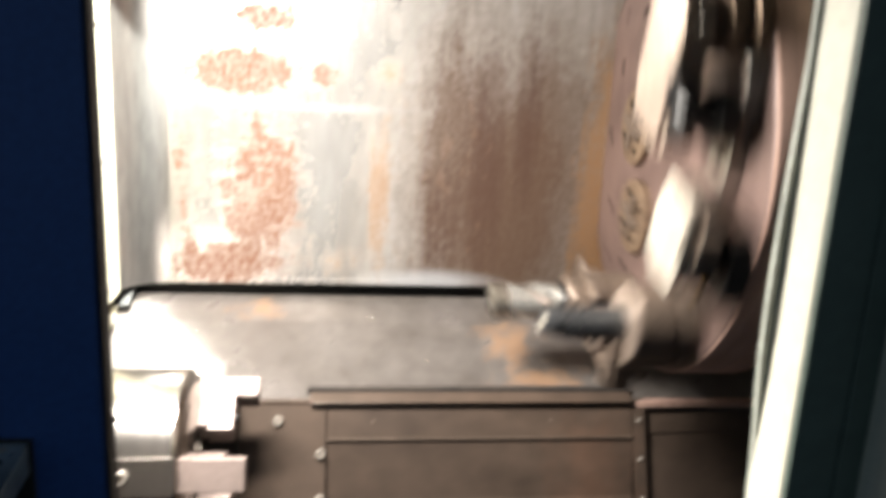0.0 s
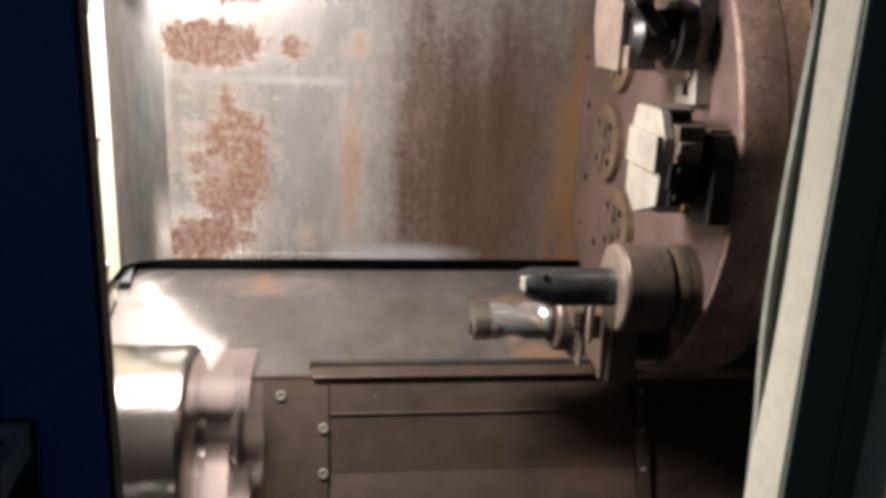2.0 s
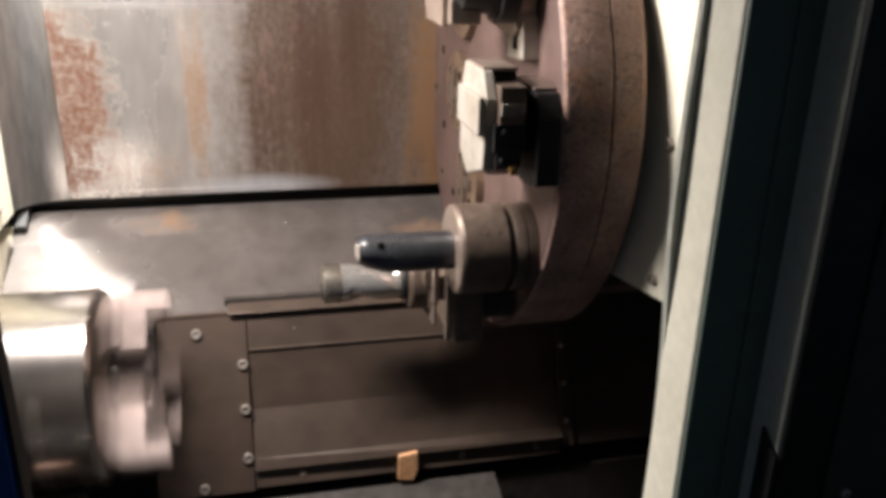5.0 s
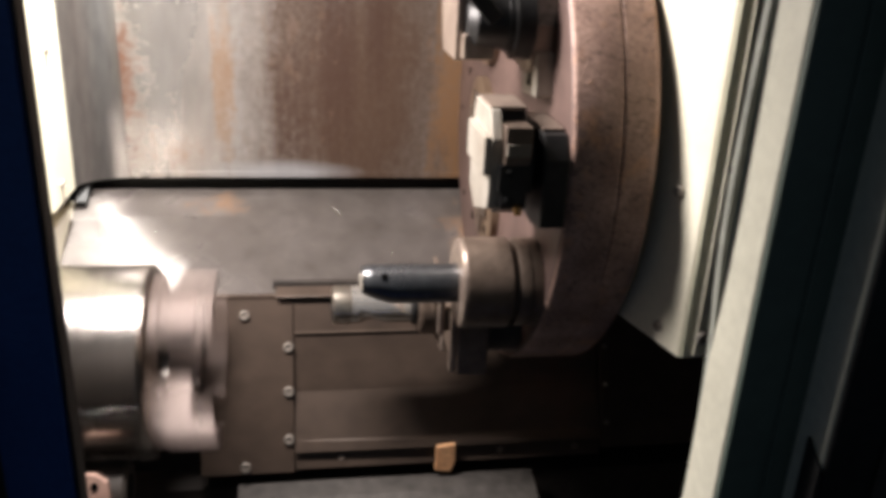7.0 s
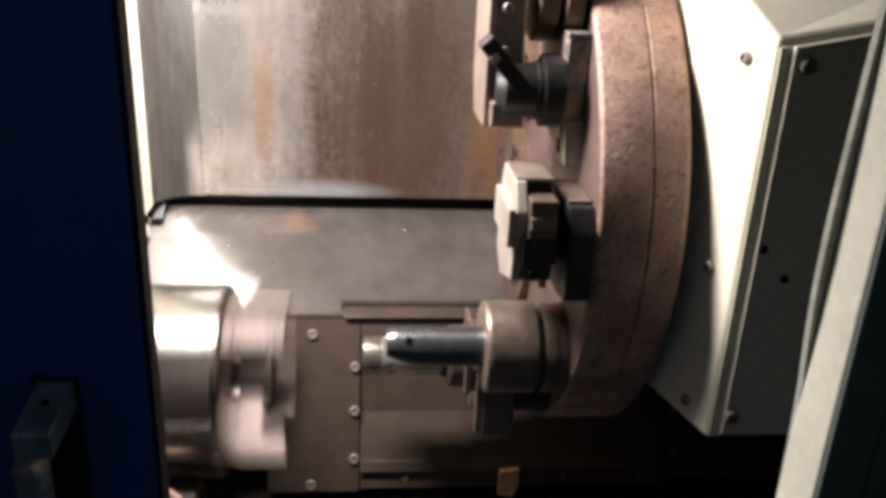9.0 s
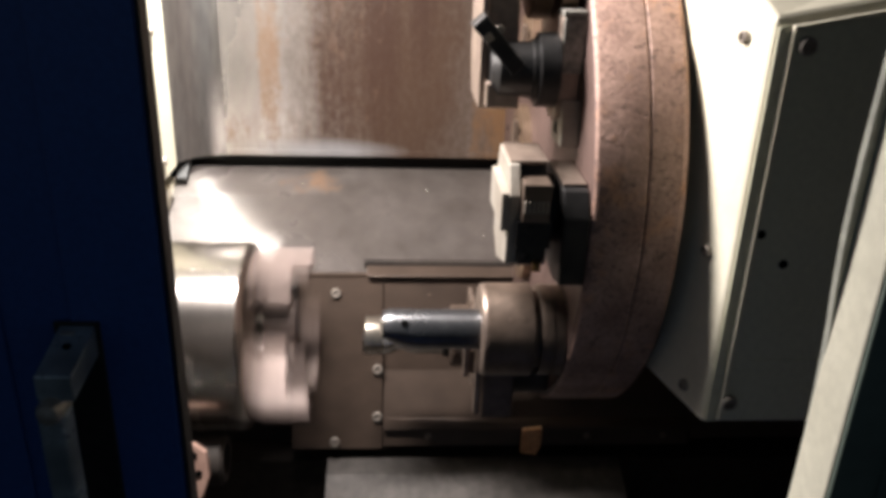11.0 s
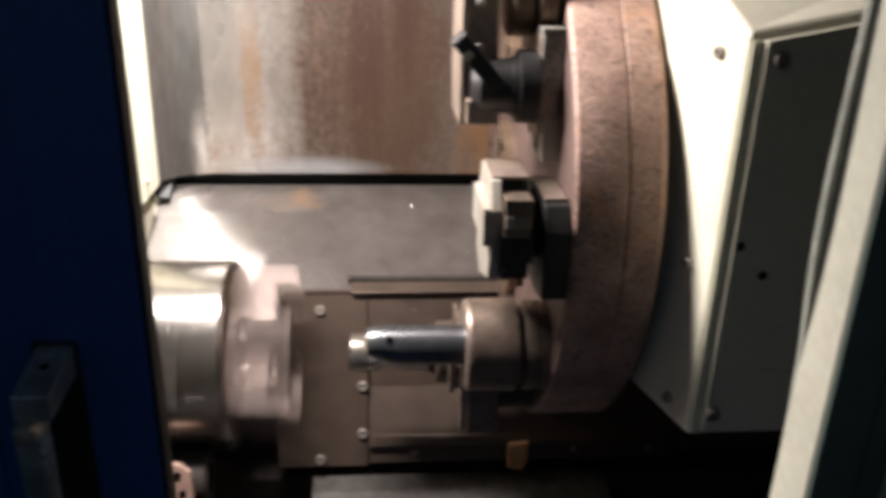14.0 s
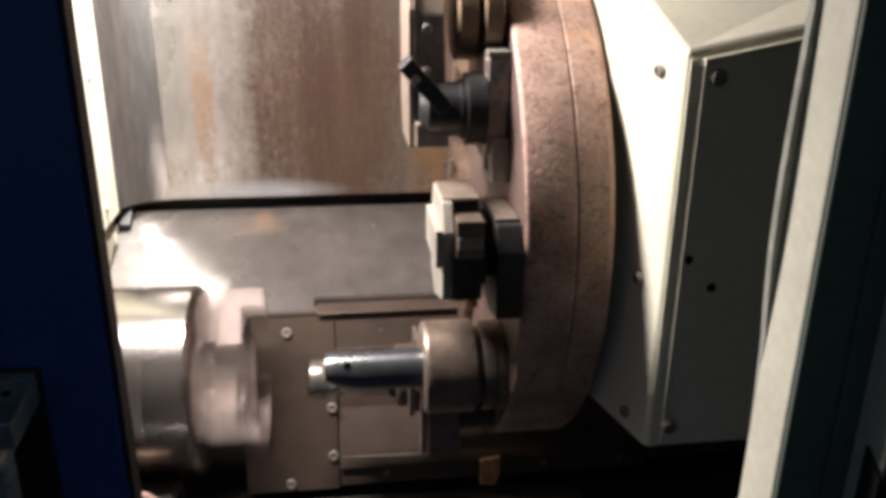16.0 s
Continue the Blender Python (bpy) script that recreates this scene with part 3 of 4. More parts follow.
def doors():
    d = empty("sliding_door", (0, 0, 0))
    tagged(d, "dark navy painted steel sliding door, pushed open", "door")
    part("leaf", box(-1.3, -0.192, -0.510, -0.50, 0.861, 2.34, 0.003), "navy", d)
    part("inner_skin", box(-1.28, -0.20, -0.4998, -0.494, 0.862, 2.30, 0.001), "dark", d, "dark oily inner skin")
    # black strip added over the leaf's edge in place of shade
    part("edge_shade", box(-0.1918, -0.1895, -0.5115, -0.4935, 0.862, 2.30, 0.0008), "black", d, "black strip added to keep the door edge in shade")
    part("edge_fold", box(-0.255, -0.1935, -0.5125, -0.5102, 0.861, 2.34, 0.001), "navy", d)
    part("seam_fold", box(-0.42, -0.30, -0.5125, -0.5102, 0.861, 2.34, 0.001), "navy", d)
    # latch handle on the door
    h = empty("door_latch", (-0.247, -0.5125, 1.314))
    tagged(h, "dark worn steel door latch handle", "handle")
    part("head", prism([(-0.052, 0.021), (-0.003, 0.030), (-0.003, 0.008), (-0.052, 0.003)], "X", -0.0115, 0.0115, 0.0012), "latch", h)
    part("head_mark", box(-0.008, 0.001, -0.0125, -0.0085, 0.0278, 0.0292, 0.0004), "screw", h)
    part("head_hole", turned([(0.021, 0.0028), (0.0262, 0.0028)], 12, at=(0.0, -0.024, 0.0008), axis="Z"), "hole", h)
    part("pivot", turned([(-0.021, 0.002), (-0.0195, 0.0065), (-0.0155, 0.0085), (0.0, 0.009)], 24, at=(-0.003, -0.041, -0.002), axis="Y"), "screw", h, smooth=True)
    part("lever", box(-0.012, 0.0065, -0.058, -0.041, -0.24, -0.002, 0.0045, 3), "latch", h)
    part("back_plate", box(-0.016, 0.014, -0.003, 0.0, -0.25, 0.032, 0.0012), "blacktool", h)
    # right side: jamb, rebate and outer stile
    j = obj("door_jamb", box(0.246, 0.315, -0.541, -0.50, 0.861, 2.34, 0.002), "jambcream")
    tagged(j, "cream painted door jamb with a worn rubber gasket", "door frame", kind="structure")
    part("front_face", box(0.247, 0.2975, -0.545, -0.5412, 0.861, 2.34, 0.001), "jamb_green", j, "dark green front face")
    part("fold", box(0.278, 0.2975, -0.5475, -0.5452, 0.861, 2.34, 0.0008), "jamb_green", j)
    # unseen black sheet added behind the jamb, cuts bounce onto the turret rim
    part("bounce_stop", box(0.252, 0.40, -0.4995, -0.4965, 0.862, 2.30, 0.0008), "blacktool", j, "unseen black sheet added to cut light bounced onto the turret rim")
    # wavy gasket lip on the jamb's inner edge
    b = bmesh.new()
    n = 90
    rows = []
    for i in range(n + 1):
        z = 0.862 + 1.478 * i / n
        wob = 0.0018 * math.sin(z * 9.0) + 0.0012 * math.sin(z * 23.0 + 1.0) + (0.005 * max(0, math.sin((z - 1.35) * 12.0)) if 1.35 < z < 1.61 else 0)
        x = 0.2455 - wob
        rows.append([b.verts.new(p) for p in ((x, -0.503, z), (x, -0.497, z), (0.250, -0.495, z), (0.250, -0.503, z))])
    for r0, r1 in zip(rows, rows[1:]):
        for k in range(4):
            b.faces.new((r0[k], r0[(k + 1) % 4], r1[(k + 1) % 4], r1[k]))
    b.faces.new(rows[0])
    b.faces.new(rows[-1])
    part("gasket", b, "gasket", j)
    o = obj("outer_stile", box(0.2985, 0.37, -0.574, -0.5418, 0.861, 2.34, 0.002), "jambcream")
    tagged(o, "cream painted outer door stile with a dark front", "door frame", kind="structure")
    part("front_face", box(0.2995, 0.335, -0.578, -0.5742, 0.861, 2.34, 0.001), "blacktool", o, "dark front cover")
    part("cover_strip", box(0.336, 0.9, -0.580, -0.5742, 0.861, 2.34, 0.001), "dark", o, "dark front cover")
    part("stop_bracket", prism([(-0.5765, 0.9), (-0.558, 0.9), (-0.558, 1.306), (-0.5765, 1.292)], "X", 0.2955, 0.2982, 0.0005), "black", o, "black stop bracket")
    screw_on(o, (0.352, -0.580, 1.26), 0, 0, 0.004)
    # black so that its unseen inner side bounces no light onto the rim
    tagged(obj("front_wall", box(0.371, 1.06, -0.572, -0.50, 0.861, 2.34), "blacktool"), "dark painted front of the machine", "wall", kind="structure")


def work_light():
    w = empty("work_light", (LX, LY, LZ + 0.05))
    tagged(w, "fluorescent work light under the enclosure roof", "work light")
    part("housing", prism([(-0.069, 0.022), (0.069, 0.022), (0.05, 0.07), (-0.05, 0.07)], "X", -0.23, 0.23, 0.003), "cream", w)
    for x in (-0.14, 0.14):
        part("hanger", box(x - 0.01, x + 0.01, -0.01, 0.01, 0.07, 2.25 - LZ), "dark", w)
    # unseen lip added to hold light off the upper door jamb
    part("light_lip", box(-0.24, 0.24, -0.072, -0.070, -0.072, 0.03), "dark", w, "unseen lip added to cut light towards the door jamb")
    part("tube", turned([(-0.21, 0.008), (0.21, 0.008)], 16, at=(0, 0, 0.012)), "glow", w, smooth=True)


def tray_patch_lamp_body():
    # made-up body for the added spot, out of view
    h = empty("patch_lamp", (HX, HY, HZ))
    tagged(h, "unseen spot lamp added for the light patch on the tray", "lamp")
    part("shade", turned([(0.015, 0.034), (0.035, 0.032), (0.06, 0.02), (0.075, 0.012)], 32, axis="Z", closed=False), "dark", h, smooth=True)
    part("arm", box(-0.01, 0.01, -0.01, 0.01, 0.07, 2.30 - HZ), "dark", h)
    # unseen plate added under the lamp; its corner ends the light over the tray
    f = 0.10 / (HZ - 1.145)
    cx, cy = (-0.315 - HX) * f, (0.280 - HY) * f
    part("baffle", prism([(cx, cy), (cx + 0.115, cy - 0.066), (cx + 0.16, cy + 0.1), (cx - 0.005, cy + 0.1)], "Z", -0.102, -0.10), "dark", h, "unseen plate added to shape the light patch on the tray")


# ---- turret ----
CY, CZ = 0.040, 1.295          # turret axis when fully fed in
FX = 0.117                     # front of the disc's rim
TURRET = (0.062, -0.004)       # where the turret's plane of drawing stands


def turret():
    """The disc with its tool holders; its origin lies on the turret's axis at the disc's face."""
    t = empty("tool_turret", (FX + TURRET[0], CY + TURRET[1], CZ))
    tagged(t, "rusty cast iron tool turret disc fitted with holders and drills", "tool turret")
    R = 0.312
    part("rim", turned([(-0.0035, R - 0.003), (-0.002, R - 0.001), (0.0005, R), (0.046, R), (0.048, R - 0.002), (0.050, R), (0.080, R), (0.086, R - 0.005)], 160, closed=False), "rim", t, "rusty pitted rim", smooth=True)
    part("back_plate", turned([(0.070, R - 0.01), (0.084, R - 0.01)], 96), "dark", t)
    part("face", turned([(0.02, R - 0.0045), (-0.003, R - 0.0045), (-0.004, R - 0.006), (-0.004, 0.0)], 120, closed=False), "face", t, "pink-brown oily disc face", smooth=True)
    # coolant holes and screws round the face
    for k in range(24):
        a = radians(15 * k + 7)
        h = part("coolant_hole", turned([(-0.0046, 0.0045 if k % 2 else 0.007), (0.0, 0.0045)], 12), "hole", t)
        rr = 0.272 if k % 2 else 0.225
        h.location = (0, rr * math.cos(a), rr * math.sin(a))

    def station(name, y, z, label):
        e = empty(name)
        e.parent = t
        e.location = (-FX, y - CY, z - CZ)
        return tagged(e, label)

    # near holder with an indexable drill
    s = station("drill_holder", -0.182, 1.160, "brown cylindrical holder with a blued insert drill")
    part("holder_body", turned([(0.025, 0.030), (0.025, 0.0475), (0.029, 0.0515), (0.078, 0.0515), (0.0795, 0.050), (0.081, 0.043), (0.086, 0.043), (0.0865, 0.0495), (0.089, 0.0505), (0.099, 0.0505), (0.0995, 0.0485), (0.101, 0.0485), (0.1015, 0.0505), (0.112, 0.0505)], 72), "holder", s, smooth=True)
    part("front_ring", turned([(0.0235, 0.031), (0.0228, 0.0465), (0.0245, 0.050), (0.027, 0.051), (0.0275, 0.03)], 72), "ring", s, smooth=True)
    for a, x in ((62, 0.052), (62, 0.066), (8, 0.034)):
        g = part("grub_screw", turned([(-0.0521, 0.0024), (-0.049, 0.0024)], 12, axis="Y"), "holder", s)
        g.matrix_local = pose(x, 0, 0, -a + 22, 0, 0)
    drill(s, "insert_drill", -0.083, 0.025, 0.0222, "bluesteel", "flange")
    # clamp block under it
    s = station("boring_bar_holder", -0.118, 1.080, "brown clamp holder with two ground plates")
    part("clamp_block", prism([(-0.052, -0.048), (0.040, -0.048), (0.046, -0.02), (0.046, 0.018), (-0.052, 0.018)], "X", 0.032, 0.07, 0.003), "holder", s)
    part("ground_bar", box(0.0245, 0.031, -0.047, -0.036, -0.046, 0.050, 0.001), "ring", s)
    part("ground_bar", box(0.0120, 0.0185, -0.030, -0.020, -0.004, 0.050, 0.001), "ring", s)
    part("bar_web", box(0.0180, 0.0330, -0.028, -0.022, 0.0, 0.03, 0.001), "holder", s)
    part("spindle_flange", turned([(0.07, 0.038), (0.112, 0.038)], 40), "dark", s, smooth=True)
    # far holder with the twist drill on the spindle axis
    s = station("drill_holder", 0.002, 1.048, "brown holder with a bright short twist drill")
    part("holder_body", turned([(0.005, 0.028), (0.007, 0.040), (0.010, 0.042), (0.030, 0.042), (0.032, 0.05), (0.060, 0.05), (0.062, 0.046), (0.112, 0.046)], 56), "holder", s, smooth=True)
    part("collar", turned([(-0.004, 0.026), (0.0, 0.029), (0.006, 0.029)], 48), "blacktool", s, smooth=True)
    part("key_block", box(0.02, 0.031, -0.06, -0.028, 0.012, 0.035, 0.001), "holder", s)
    part("square_flange", box(0.034, 0.040, -0.05, 0.05, -0.050, 0.050, 0.002), "ring", s)
    twist_drill(s, -0.106, -0.002, 0.0258)
    # OD turning holder, near front
    s = station("turning_holder", -0.200, 1.312, "turning tool holder with a ground plate and blackened clamp")
    part("ground_plate", prism([(-0.058, 0.032), (-0.040, 0.058), (0.030, 0.058), (0.042, 0.03), (0.042, -0.04), (0.01, -0.060), (-0.052, -0.040)], "X", 0.036, 0.047, 0.0015), "flange", s)
    part("plate_step", box(0.029, 0.0365, -0.056, 0.03, -0.004, 0.034, 0.001), "flange", s)
    part("clamp_block", prism([(-0.058, -0.038), (-0.058, 0.018), (-0.03, 0.056), (0.03, 0.056), (0.042, 0.0), (0.03, -0.056), (-0.03, -0.052)], "X", 0.0475, 0.075, 0.002), "blacktool", s)
    part("toothed_rack", box(0.048, 0.0745, -0.0655, -0.030, 0.008, 0.046, 0.001), "holder", s)
    for i in range(6):
        part("tooth", box(0.049 + 0.0042 * i, 0.0515 + 0.0042 * i, -0.068, -0.058, 0.018, 0.030, 0.0006), "flange", s)
    part("turning_tool", prism([(-0.062, -0.02), (-0.03, -0.02), (-0.03, 0.008), (-0.062, 0.008)], "X", 0.044, 0.078, 0.001), "blacktool", s)
    part("insert", prism([(-0.064, -0.044), (-0.056, -0.040), (-0.056, -0.033), (-0.064, -0.036)], "X", 0.062, 0.070, 0.0008), "gold", s)
    for y, z in ((-0.059, 0.0), (-0.055, -0.030)):
        c = part("clamp_screw", hexscrew(0.0045, 0.003), "blacktool", s, smooth=True)
        c.location = (0.056, y - 0.002, z)
    # black block and shank, enlarged to fill in the holder's shadow on the disc
    part("rear_block", prism([(-0.071, -0.055), (-0.071, 0.014), (-0.056, 0.038), (0.04, 0.038), (0.04, -0.055), (-0.036, -0.062)], "X", 0.087, 0.1125, 0.002), "blacktool", s)
    # tan plates added on the black blocks, light on their tops as colour
    part("lit_top", box(0.0375, 0.0745, -0.036, 0.026, 0.0565, 0.0605, 0.001), "ring", s)
    part("rear_lit_top", box(0.0885, 0.112, -0.046, 0.03, 0.0385, 0.0415, 0.001), "ring", s)
    part("shank", turned([(0.075, 0.036), (0.093, 0.036)], 40), "blacktool", s, smooth=True)
    # upper holder with the boring tool
    s = station("turning_holder", -0.110, 1.452, "turning tool holder with a blackened tool bit")
    part("ground_plate", prism([(-0.05, -0.048), (0.03, -0.048), (0.05, 0.0), (0.05, 0.13), (-0.03, 0.13), (-0.05, 0.09)], "X", 0.012, 0.019, 0.001), "ring", s)
    part("clamp_block", prism([(-0.046, -0.044), (0.03, -0.044), (0.045, 0.0), (0.045, 0.12), (-0.028, 0.12), (-0.046, 0.085)], "X", 0.0195, 0.050, 0.002), "ring", s)
    part("lower_clamp", box(0.018, 0.052, -0.062, -0.01, -0.046, -0.020, 0.002), "ring", s)
    tb = part("tool_bit", box(-0.009, 0.008, -0.014, 0.014, -0.028, 0.034, 0.002), "blacktool", s, "blackened tool bit")
    tb.matrix_local = pose(0.029, -0.068, 0.018, 0, -42, 0)
    ti = part("insert", box(-0.004, 0.005, -0.009, 0.009, -0.003, 0.005, 0.0008), "flange", s)
    ti.matrix_local = pose(0.016, -0.074, 0.026, 0, -42, 0)
    part("tool_shank", turned([(0.022, 0.016), (0.03, 0.026), (0.062, 0.028), (0.063, 0.03), (0.068, 0.03), (0.069, 0.037), (0.088, 0.037)], 40, at=(0, -0.05, -0.008)), "blacktool", s, smooth=True)
    part("flange_block", prism([(-0.066, -0.052), (-0.066, 0.045), (-0.05, 0.05), (0.05, 0.05), (0.05, -0.052), (-0.05, -0.06)], "X", 0.088, 0.113, 0.003), "ring", s)
    part("ground_pad", box(0.089, 0.1125, -0.0685, 0.03, 0.046, 0.0525, 0.001), "pad", s, "mottled grey ground pad")
    part("front_pad", box(0.090, 0.112, -0.0685, -0.0655, -0.008, 0.0455, 0.001), "pad", s, "mottled grey ground pad")
    part("gold_pin", box(0.044, 0.052, -0.069, -0.06, -0.024, -0.014, 0.001), "gold", s)
    for z in (0.03, 0.072, 0.105):
        c = part("clamp_screw", hexscrew(0.005, 0.004), "screw", s, smooth=True)
        c.location = (0.030, -0.0475, z)
    part("coupling_disc", turned([(0.062, 0.045), (0.064, 0.05), (0.082, 0.05), (0.084, 0.045)], 48, at=(0, 0.0, 0.085)), "brass", s, smooth=True)
    part("coupling_disc", turned([(0.088, 0.05), (0.090, 0.055), (0.106, 0.055), (0.108, 0.05)], 48, at=(0, 0.0, 0.085)), "brass", s, smooth=True)
    # locating blocks with an arrow recess between the stations
    for y, z in ((-0.158, 1.392),):
        s = station("locating_block", y, z, "small pale steel locating block with a dark arrow recess")
        part("block", prism([(-0.030, -0.020), (0.024, -0.024), (0.030, 0.020), (-0.022, 0.026)], "X", 0.094, 0.1135, 0.0015), "flange", s)
        part("arrow_recess", prism([(-0.010, -0.012), (0.006, -0.012), (-0.002, 0.012)], "X", 0.0932, 0.0945), "hole", s)
        part("pin", turned([(0.088, 0.004), (0.0945, 0.0045)], 14, at=(0, 0.019, 0.004)), "screw", s, smooth=True)
    # empty stations on the far side, closed by round plugs
    for y, z in ((0.133, 1.281), (0.113, 1.414), (0.058, 1.17), (0.12, 1.52)):
        s = station("station_plug", y, z, "round yellowed steel station plug")
        part("plug", turned([(0.101, 0.020), (0.100, 0.050), (0.102, 0.056), (0.113, 0.056)], 48), "brass", s, smooth=True)
        part("slot_key", box(0.095, 0.1015, -0.008, 0.008, -0.035, 0.035, 0.001), "holder", s)
        part("slot_key", box(0.096, 0.1018, -0.035, 0.035, -0.008, 0.008, 0.001), "holder", s)
        for a in range(4):
            h = part("bolt_hole", turned([(0.0996, 0.006), (0.101, 0.006)], 12), "hole", s)
            h.location = (0, 0.037 * math.cos(radians(45 + 90 * a)), 0.037 * math.sin(radians(45 + 90 * a)))
    return t


def drill(parent, name, x0, x1, r, mat, tipmat):
    """A straight insert drill with two chip flutes; the cutting end is at x0."""
    b = bmesh.new()
    seg, n = 40, 30
    rings = []
    for i in range(n + 1):
        f = i / n
        x = x0 + (x1 - x0) * f
        flute = min(1.0, max(0.0, (0.62 - f) / 0.06))
        end = 1.0 if f > 0.04 else 0.93
        ring = []
        for k in range(seg):
            w = 2 * math.pi * k / seg
            rr = r * end
            dist = abs((w - radians(20 + 25 * f) + math.pi) % (2 * math.pi) - math.pi)
            dist2 = abs((w - radians(285 + 25 * f) + math.pi) % (2 * math.pi) - math.pi)
            cut = max(0, 1 - min(dist, dist2) / 0.62)
            rr *= 1 - 0.55 * max(0.0, 1 - f / 0.34) ** 1.5 * max(0.0, -math.sin(w + 0.25))
            rr *= 1 - 0.42 * flute * min(1, cut * 1.7)
            ring.append(b.verts.new((x, rr * math.cos(w), rr * math.sin(w))))
        rings.append(ring)
    for r0, r1 in zip(rings, rings[1:]):
        for k in range(seg):
            b.faces.new((r0[k], r0[(k + 1) % seg], r1[(k + 1) % seg], r1[k]))
    b.faces.new(rings[0])
    b.faces.new(rings[-1])
    d = part(name, b, mat, parent, "blued steel insert drill", smooth=True)
    i1 = part("cutting_insert", prism([(-0.010, -0.004), (-0.004, -0.011), (0.005, -0.008), (0.006, 0.006), (-0.006, 0.009)], "X", -0.004, 0.004, 0.0012), tipmat, d)
    i1.matrix_local = pose(x0 + 0.002, -0.008, 0.008, 0, 0, 20)
    h = part("coolant_hole", turned([(-r - 0.0008, 0.0040), (-r + 0.003, 0.0040)], 16, axis="Y"), "hole", d)
    h.matrix_local = pose(x0 + 0.024, 0, 0, -44, 0, 0)
    h = part("flat", box(x0 + 0.040, x1, -0.0148, -0.006, 0.0145, 0.0163, 0.0006), mat, d)


def twist_drill(parent, x0, x1, r):
    b = bmesh.new()
    seg, n = 44, 60
    rings = []
    for i in range(n + 1):
        f = i / n
        x = x0 + (x1 - x0) * f
        flute = min(1.0, max(0.0, (f - 0.30) / 0.10)) * min(1.0, max(0.0, (0.97 - f) / 0.08))
        end = 0.95 if f < 0.02 else 1.0
        ring = []
        for k in range(seg):
            w = 2 * math.pi * k / seg
            rr = r * end
            for base in (0, 180):
                dist = abs((w - radians(base + 150 + 190 * f) + math.pi) % (2 * math.pi) - math.pi)
                rr -= r * 0.19 * flute * max(0, math.cos(min(dist / 0.75, 1) * math.pi / 2)) ** 0.8
            ring.append(b.verts.new((x, rr * math.cos(w), rr * math.sin(w))))
        rings.append(ring)
    for r0, r1 in zip(rings, rings[1:]):
        for k in range(seg):
            b.faces.new((r0[k], r0[(k + 1) % seg], r1[(k + 1) % seg], r1[k]))
    b.faces.new(rings[0])
    b.faces.new(rings[-1])
    d = part("twist_drill", b, "bright", parent, "bright short twist drill", smooth=True)
    part("tip_sleeve", turned([(x0 - 0.003, r * 0.8), (x0 - 0.001, r + 0.0006), (x0 + 0.020, r + 0.0006), (x0 + 0.022, r)], 44), "drilltip", d, smooth=True)
    part("tip_insert", box(x0 - 0.005, x0 + 0.004, -r * 0.75, 0.0, -r * 0.6, r * 0.1, 0.001), "blacktool", d)


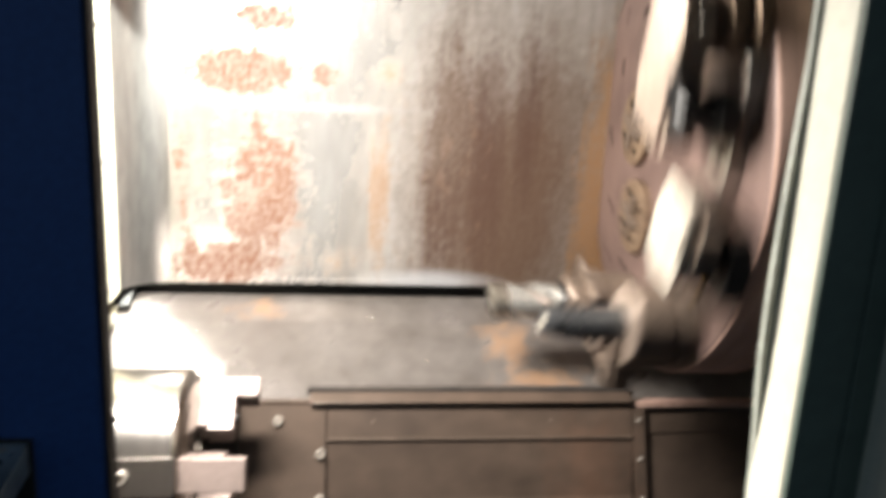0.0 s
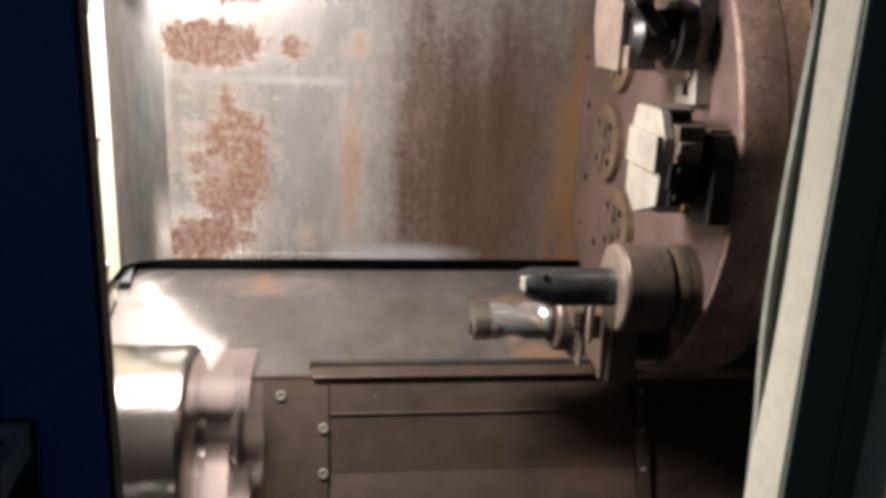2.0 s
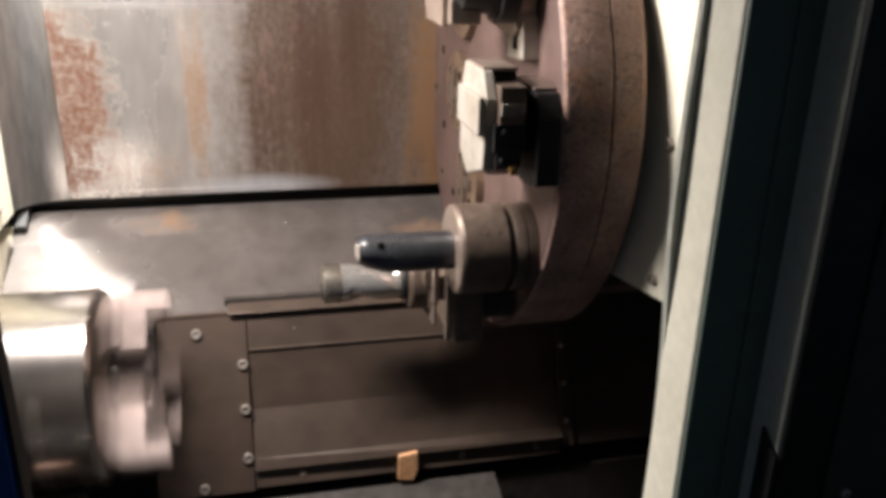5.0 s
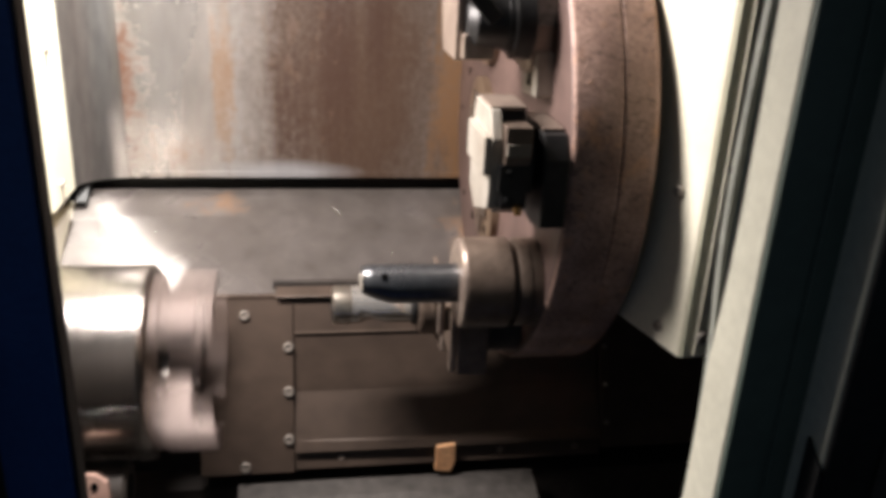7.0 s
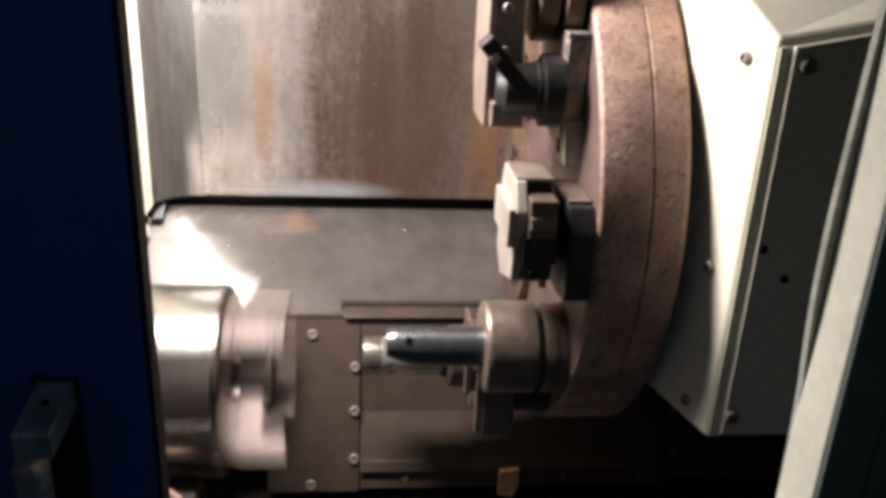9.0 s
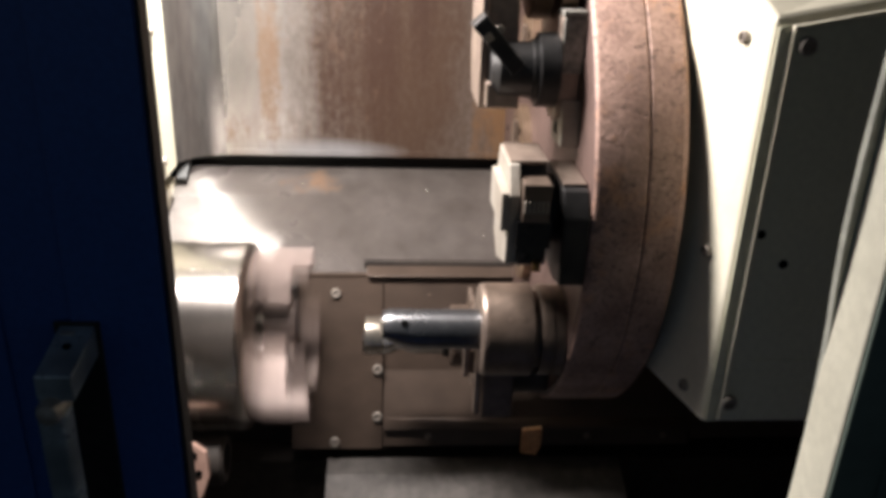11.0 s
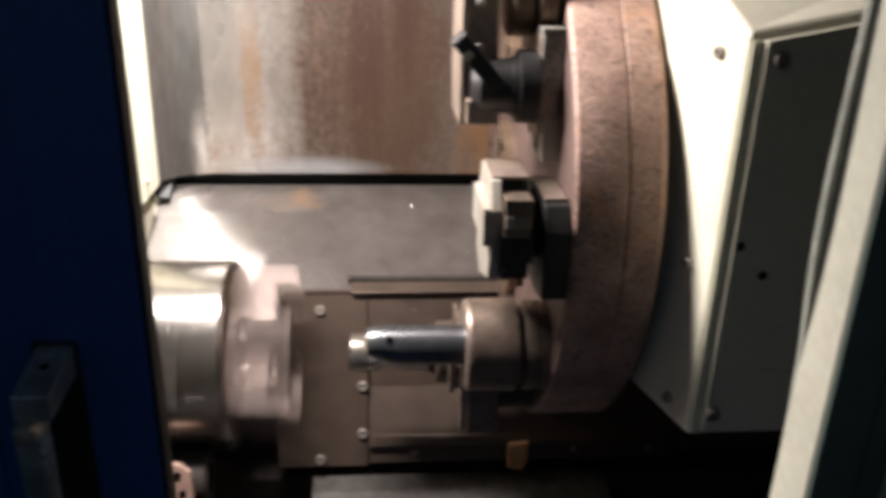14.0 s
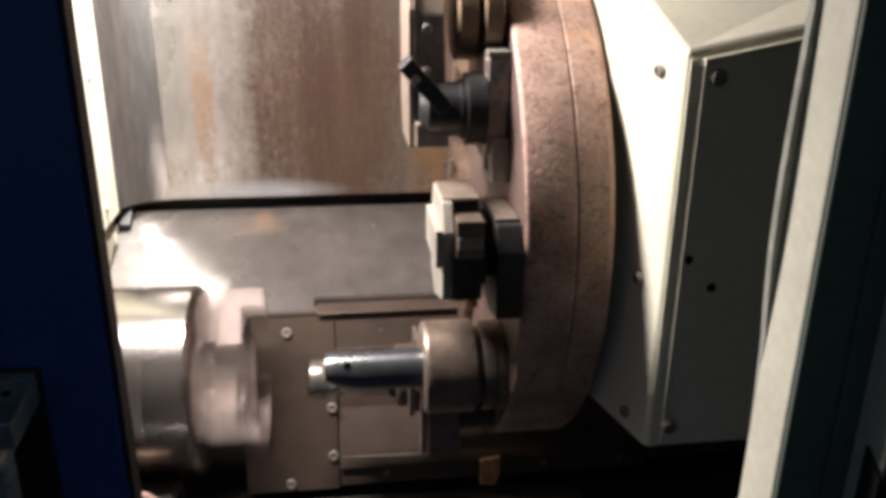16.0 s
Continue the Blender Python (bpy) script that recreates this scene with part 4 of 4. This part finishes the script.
def housing():
    """The turret's housing on its slide; the origin is that of the turret."""
    h = empty("turret_housing", (FX + TURRET[0], CY + TURRET[1], CZ))
    tagged(h, "cream painted turret housing with a grey-green front cover", "turret housing")

    def at(x, y, z):
        return Vector((x - FX, y - CY, z - CZ))
    X0, X1, YF = 0.2355, 0.60, -0.315
    # cream body: left flank, top flank and back
    b = bmesh.new()
    pts = {
        "fl_b": at(X0, YF, 1.128), "fl_t": at(X0, YF, 1.520), "fr_b": at(X1, YF, 1.128), "fr_t": at(X1, YF, 1.595),
        "bl_b": at(0.2055, -0.20, 1.128), "bl_t": at(0.2055, -0.20, 1.589), "br_b": at(X1, -0.20, 1.128), "br_t": at(X1, -0.20, 1.652),
    }
    v = {k: b.verts.new(p) for k, p in pts.items()}
    for f in (("fl_b", "fl_t", "fr_t", "fr_b"), ("fl_b", "bl_b", "bl_t", "fl_t"), ("fl_t", "bl_t", "br_t", "fr_t"), ("bl_b", "br_b", "br_t", "bl_t"), ("fl_b", "fr_b", "br_b", "bl_b"), ("fr_b", "fr_t", "br_t", "br_b")):
        b.faces.new([v[k] for k in f])
    bmesh.ops.recalc_face_normals(b, faces=b.faces)
    bmesh.ops.bevel(b, geom=list(b.edges), offset=0.004, segments=2, affect="EDGES", profile=0.5)
    part("body", b, "cream", h)
    part("rear_body", prism([(-0.199 - CY, 1.128 - CZ), (-0.199 - CY, 1.587 - CZ), (0.02 - CY, 1.718 - CZ), (0.02 - CY, 1.128 - CZ)], "X", 0.2065 - FX, X1 - FX, 0.003), "cream", h)
    part("neck", turned([(0.0, 0.27), (0.02, 0.27)], 64, at=(0.0865, 0, 0)), "cream", h, smooth=True)
    # front cover plate with its raised border
    x0, x1 = X0 - FX + 0.016, X1 - FX
    zb, zl, zr = 1.135 - CZ, 1.512 - CZ, 1.582 - CZ
    y = YF - CY
    cov = part("cover_plate", prism([(x0, zb), (x1, zb), (x1, zr), (x0, zl)], "Y", y - 0.005, y - 0.0005, 0.001), "panel", h, "grey-green front cover plate")
    part("edge_strip", prism([(X0 - FX + 0.002, zb - 0.004), (x0 - 0.004, zb - 0.004), (x0 - 0.004, zl + 0.004), (X0 - FX + 0.002, zl + 0.002)], "Y", y - 0.003, y - 0.0008, 0.0005), "panel", cov)
    part("border", prism([(x0 - 0.0035, zb), (x0, zb), (x0, zl), (x0 - 0.0035, zl)], "Y", y - 0.0075, y - 0.001, 0.0008), "cream", cov)
    part("border", prism([(x0 - 0.0035, zl), (x1, zr), (x1, zr + 0.0035), (x0 - 0.0035, zl + 0.0035)], "Y", y - 0.0075, y - 0.001, 0.0008), "cream", cov)
    part("emboss", box(x0 + 0.018, x0 + 0.12, y - 0.0065, y - 0.004, zb + 0.064, zb + 0.069, 0.001), "panel", cov)
    for x, z in ((0.010, 1.500), (0.004, 1.156), (0.16, 1.156), (0.16, 1.530)):
        screw_on(cov, (x0 + x, y - 0.005, z - CZ), 0, 0, 0.0075)
    for x, z in ((0.004, 1.333), (0.030, 1.304)):
        hh = part("hole", turned([(-0.0058, 0.0045), (-0.004, 0.0045)], 12, axis="Y"), "hole", cov)
        hh.location = (x0 + x, y, z - CZ)
    # screws on the bright flank
    for f, z in ((0.12, 1.50), (0.12, 1.30), (0.12, 1.15)):
        px, py = X0 + (0.2055 - X0) * f * 2.5, YF + 0.115 * f * 2.5
        screw_on(h, (px - FX, py - CY, z - CZ), 0, -75, 0.006)
    return h


# ---- fixed rows ----
FEED = [  # seconds, along the spindle, down the slide
    (0.0, 0.2741, -0.1972), (0.5, 0.2681, -0.1942), (1.0, 0.2623, -0.1904), (1.5, 0.2439, -0.1743), (2.0, 0.2296, -0.1627), (2.5, 0.2121, -0.1596), 
    (3.0, 0.1930, -0.1543), (3.5, 0.1784, -0.1468), (4.0, 0.1667, -0.1384), (6.5, 0.0986, -0.0868), (7.0, 0.0889, -0.0755), (7.5, 0.0791, -0.0637), 
    (8.0, 0.0657, -0.0550), (8.5, 0.0520, -0.0468), (9.0, 0.0372, -0.0382), (10.4, 0.0115, -0.0120), (11.5, 0.0093, -0.0081), (12.0, 0.0083, -0.0097), 
    (12.5, 0.0065, -0.0089), (13.0, 0.0078, -0.0080), (13.5, 0.0103, -0.0080), (14.0, 0.0117, -0.0075), (14.5, 0.0007, -0.0071), (15.0, 0.0029, -0.0068), 
    (15.5, 0.0015, -0.0030), (16.0, -0.0000, -0.0002)]
SLIDE = Vector((0, -0.375, -0.927))
PHASE = [(0.5, 8), (1.0, 50), (1.5, 50), (2.0, 55), (2.5, 30), (3.0, 5), (3.5, 60), (4.0, 45), (6.5, 15), (7.0, 65), (7.5, 50), (8.0, 25),
         (8.5, 10), (9.0, 60), (11.5, 35), (12.0, 45), (12.5, 75), (13.0, 50), (13.5, 30), (14.0, 8), (14.5, 20), (15.0, 45), (15.5, 25), (16.0, 15)]
JAW_TILT = 22   # the jaw at phase 0 points up at this angle, towards the door


def motions():
    base = Vector((FX + TURRET[0], CY + TURRET[1], CZ))
    rows_t, rows_h = [], []
    for t, dx, s in FEED:
        p = base + Vector((dx, 0, 0)) + SLIDE * s
        rows_h.append((t, Matrix.Translation(p)))
    walk(THINGS["housing"], rows_h)
    walk(THINGS["guard"], [(t, Matrix.Translation((0.113 + dx - 0.2296, 0, 0))) for t, dx, s in FEED])
    # the disc ends its indexing turn in the first tenth of a second
    for t, m in rows_h:
        if t == 0.0:
            rows_t.append((0.0, m @ pose(0, 0, 0, 21, 0, 0)))
            mid = Matrix.Translation(rows_h[0][1].translation.lerp(rows_h[1][1].translation, 0.2))
            rows_t.append((0.1, mid))
            rows_t.append((0.2, Matrix.Translation(rows_h[0][1].translation.lerp(rows_h[1][1].translation, 0.4))))
        else:
            rows_t.append((t, m))
    walk(THINGS["turret"], rows_t)
    # spin of the chuck: near side turns downwards
    angle = [(0.0, 0.0), (0.4, 0.0), (0.5, 8.0)]
    for (t0, p0), (t1, p1) in zip(PHASE, PHASE[1:]):
        want = 2400.0 * (t1 - t0) if t0 > 0.6 else 620.0
        step = p1 - p0
        step += 120 * round((want - step) / 120)
        n = round((t1 - t0) * 30)
        a0 = angle[-1][1]
        for i in range(1, n + 1):
            angle.append((round(t0 + (t1 - t0) * i / n, 4), a0 + step * i / n))
    walk(THINGS["chuck"], [(t, pose(CHUCK_X, CHUCK_Y, CHUCK_Z, a - JAW_TILT, 0, 0)) for t, a in angle])


structure()
covers()
chips()
bracket()
doors()
work_light()
tray_patch_lamp_body()
THINGS.update(chuck=chuck(), turret=turret(), housing=housing())
motions()
